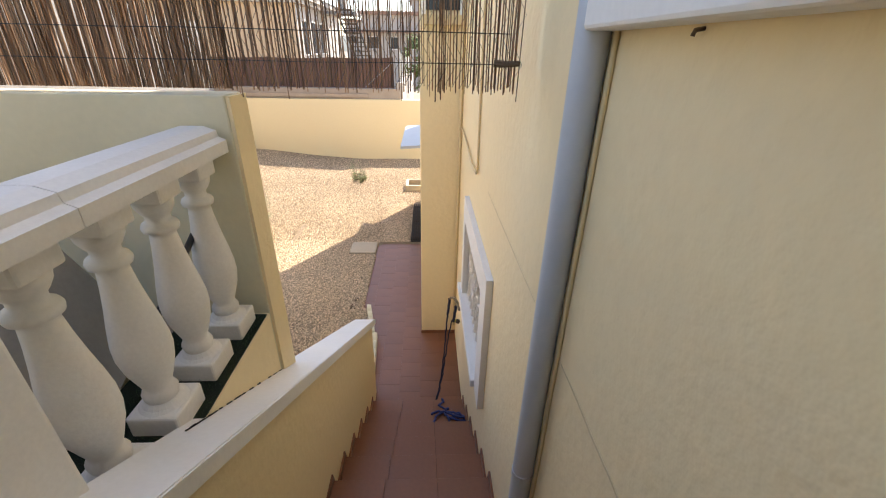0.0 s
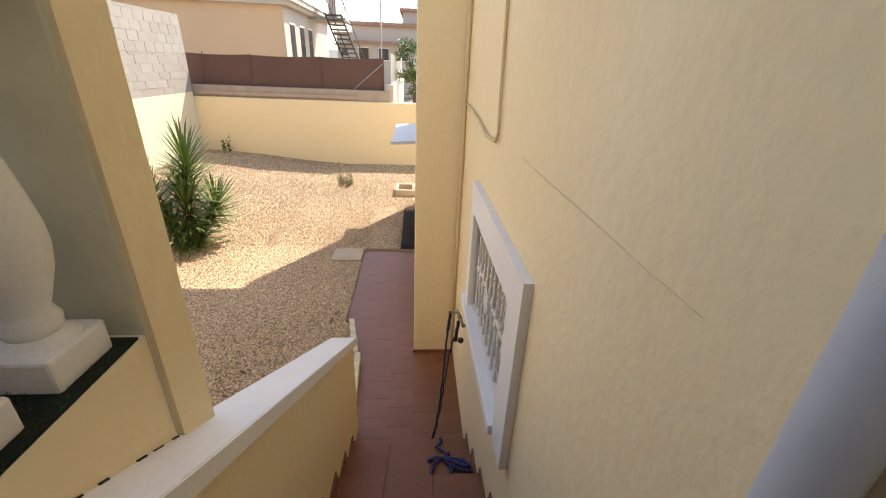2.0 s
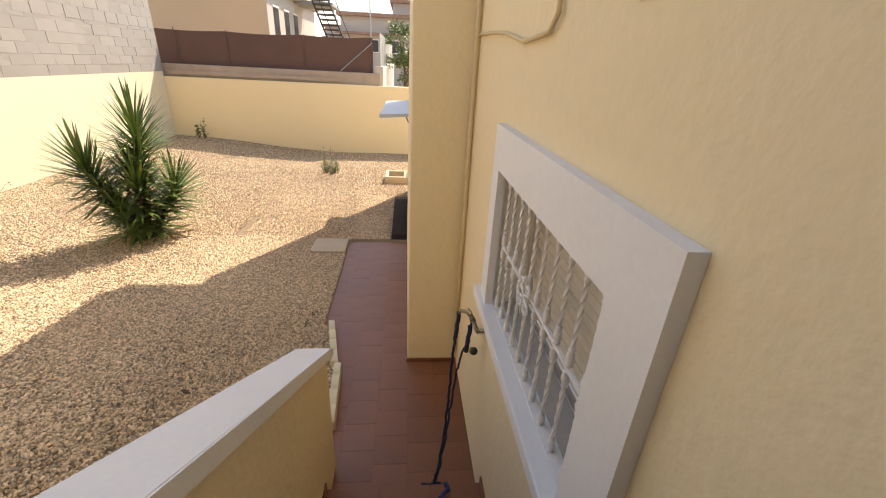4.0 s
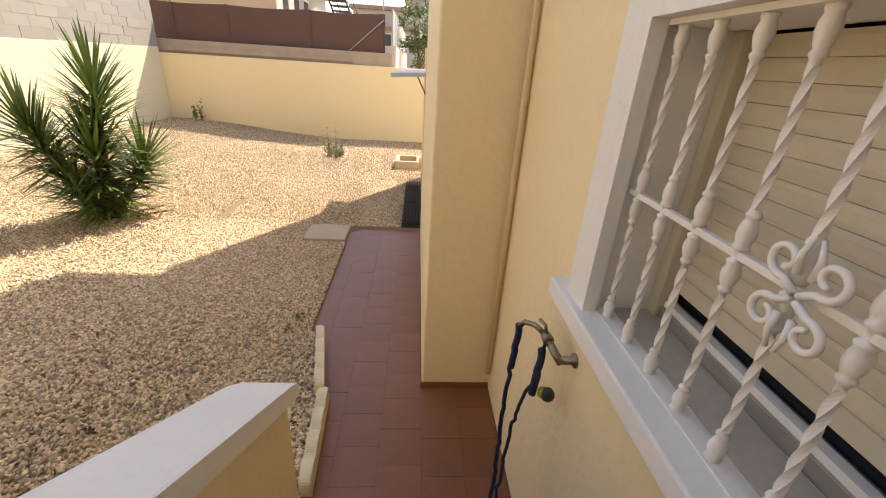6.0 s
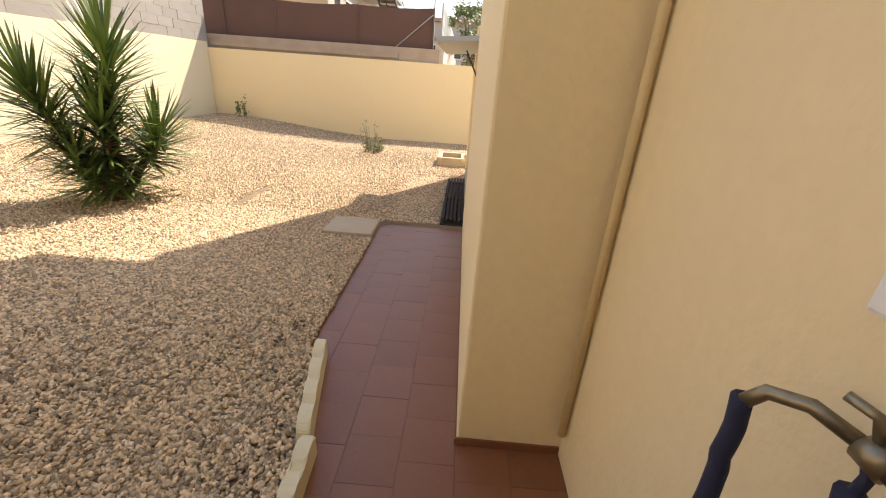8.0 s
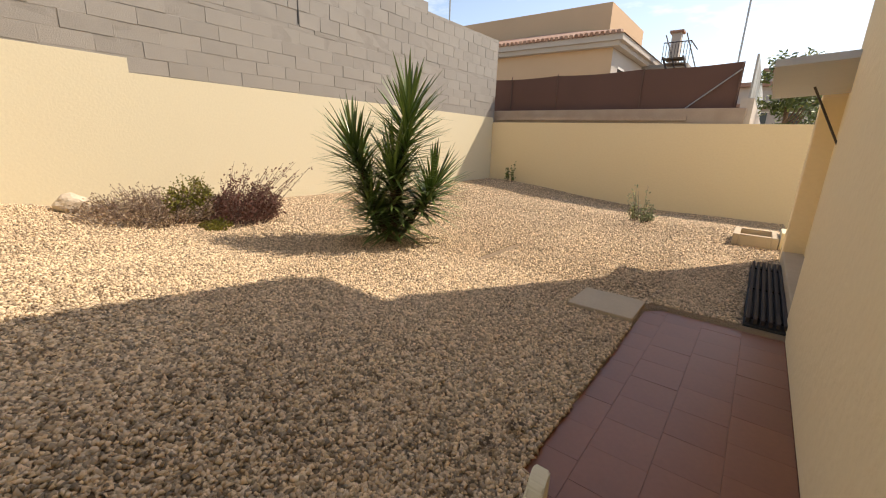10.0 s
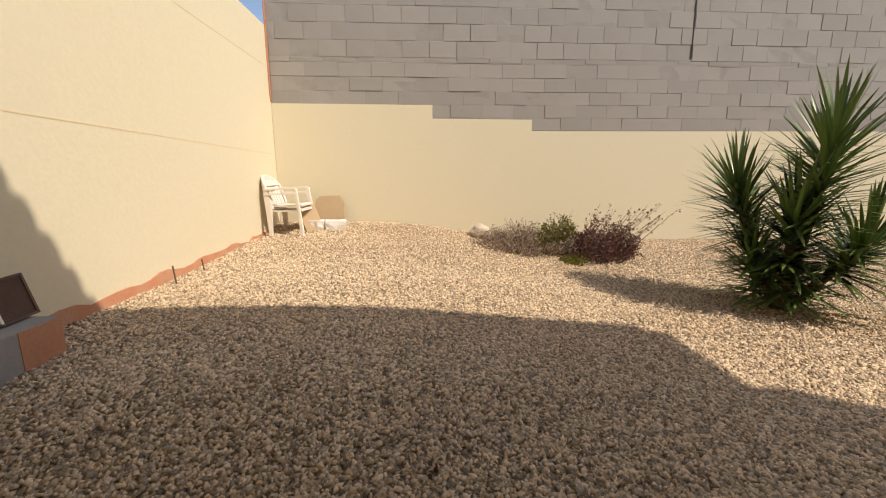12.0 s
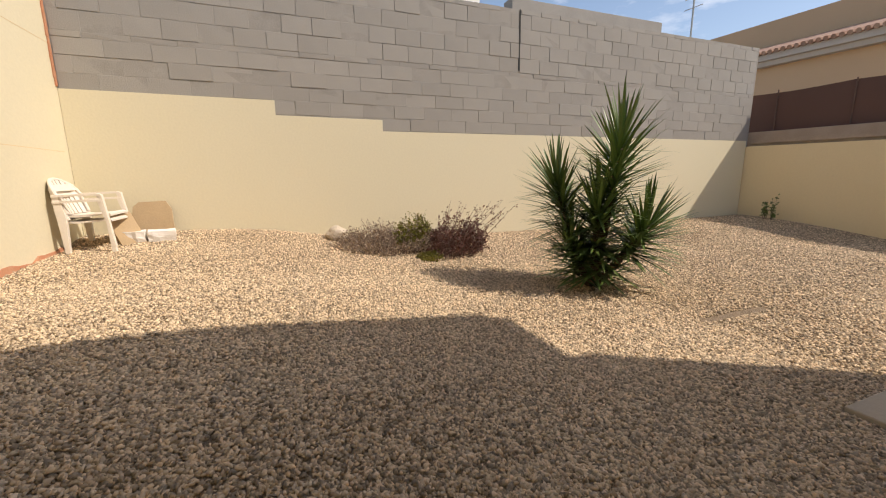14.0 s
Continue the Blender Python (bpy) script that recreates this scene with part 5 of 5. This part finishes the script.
structure("baseboard_block", boxed(-0.04, WX - 0.002, 4.46, 4.47, 0.0, 0.035), M_TILE, "low terracotta skirting at the block's foot", "baseboard")


# gravel: loose pebbles, thickest near the path
def pebbles(name, rects, seed, parent, size):
    r = np.random.RandomState(seed)
    base = np.array([(1, 0, 0), (-1, 0, 0), (0, 1, 0), (0, -1, 0), (0, 0, 1), (0, 0, -1)], float)
    tri = np.array([(0, 2, 4), (2, 1, 4), (1, 3, 4), (3, 0, 4), (2, 0, 5), (1, 2, 5), (3, 1, 5), (0, 3, 5)])
    xy = np.concatenate([np.column_stack((r.uniform(a, b, int(k * (b - a) * (d - c))), r.uniform(c, d, int(k * (b - a) * (d - c))))) for a, b, c, d, k in rects])
    keep = ~((xy[:, 0] > -1.34) & (xy[:, 0] < -0.86) & (xy[:, 1] > 6.65) & (xy[:, 1] < 7.1))
    line = np.interp(xy[:, 1], [3.3, 3.74, 4.36, 4.98, 5.0, 7.1, 7.15], [-0.57, -0.6, -0.65, -0.79, -0.855, -0.862, 0.2])
    xy = xy[keep & (xy[:, 0] < line)]
    n = len(xy)
    z = np.array([ground_z(float(a), float(b)) for a, b in xy])
    s = r.uniform(size[0], size[1], n)[:, None] * np.column_stack((r.uniform(0.8, 1.6, n), r.uniform(0.75, 1.15, n), r.uniform(0.6, 1.0, n)))
    a = r.uniform(0, 6.283, n)
    tl = r.normal(0, 0.3, n)
    p = (base[None] + r.uniform(-0.3, 0.3, (n, len(base), 3))) * s[:, None, :] * (1 + r.uniform(-0.3, 0.3, (n, len(base), 1)))
    x, y, zz = p[..., 0], p[..., 1], p[..., 2]
    zz, x = zz * np.cos(tl)[:, None] + x * np.sin(tl)[:, None], x * np.cos(tl)[:, None] - zz * np.sin(tl)[:, None]
    x, y = x * np.cos(a)[:, None] - y * np.sin(a)[:, None], x * np.sin(a)[:, None] + y * np.cos(a)[:, None]
    co = np.stack((x + xy[:, 0:1], y + xy[:, 1:2], zz + (z + s[:, 2] * 0.45)[:, None]), -1).reshape(-1, 3)
    f = (tri[None] + (np.arange(n) * len(base))[:, None, None]).reshape(-1)
    me = bpy.data.meshes.new(name)
    me.vertices.add(len(co)), me.vertices.foreach_set("co", co.reshape(-1))
    me.loops.add(len(f)), me.loops.foreach_set("vertex_index", f.astype(np.int32))
    me.polygons.add(len(f) // 3), me.polygons.foreach_set("loop_start", np.arange(0, len(f), 3, dtype=np.int32))
    me.update(calc_edges=True)
    me.validate()
    me.materials.append(M_PEBBLE)
    ob = new(name, me)
    ob.parent = parent
    ob["kind"] = "stuff"
    return ob


pebbles("near_pebbles", [(-2.0, -0.855, 2.08, 7.2, 10500), (-2.5, -2.0, 2.0, 7.2, 8000), (-3.0, -2.5, 1.9, 7.2, 4000), (-0.855, -0.57, 3.3, 5.0, 8500), (-0.87, -0.27, 7.15, 9.3, 6500)], 5, gravel_bed, (0.0075, 0.0145))
pebbles("mid_pebbles", [(-4.6, -3.0, 1.78, 8.0, 5600), (-3.0, -2.5, 1.78, 8.0, 3200), (-2.5, -2.0, 1.8, 7.2, 1600), (-2.4, -0.4, 7.2, 10.0, 4400)], 6, gravel_bed, (0.007, 0.0135))
pebbles("far_pebbles", [(-6.78, -4.6, 1.78, 8.0, 3600), (-6.75, -2.4, 8.0, 10.0, 3000), (-0.4, 0.2, 9.3, 10.0, 3000), (-6.75, 0.2, 10.0, 12.2, 2300), (-6.75, 0.2, 12.2, 14.4, 1500)], 7, gravel_bed, (0.0075, 0.014))
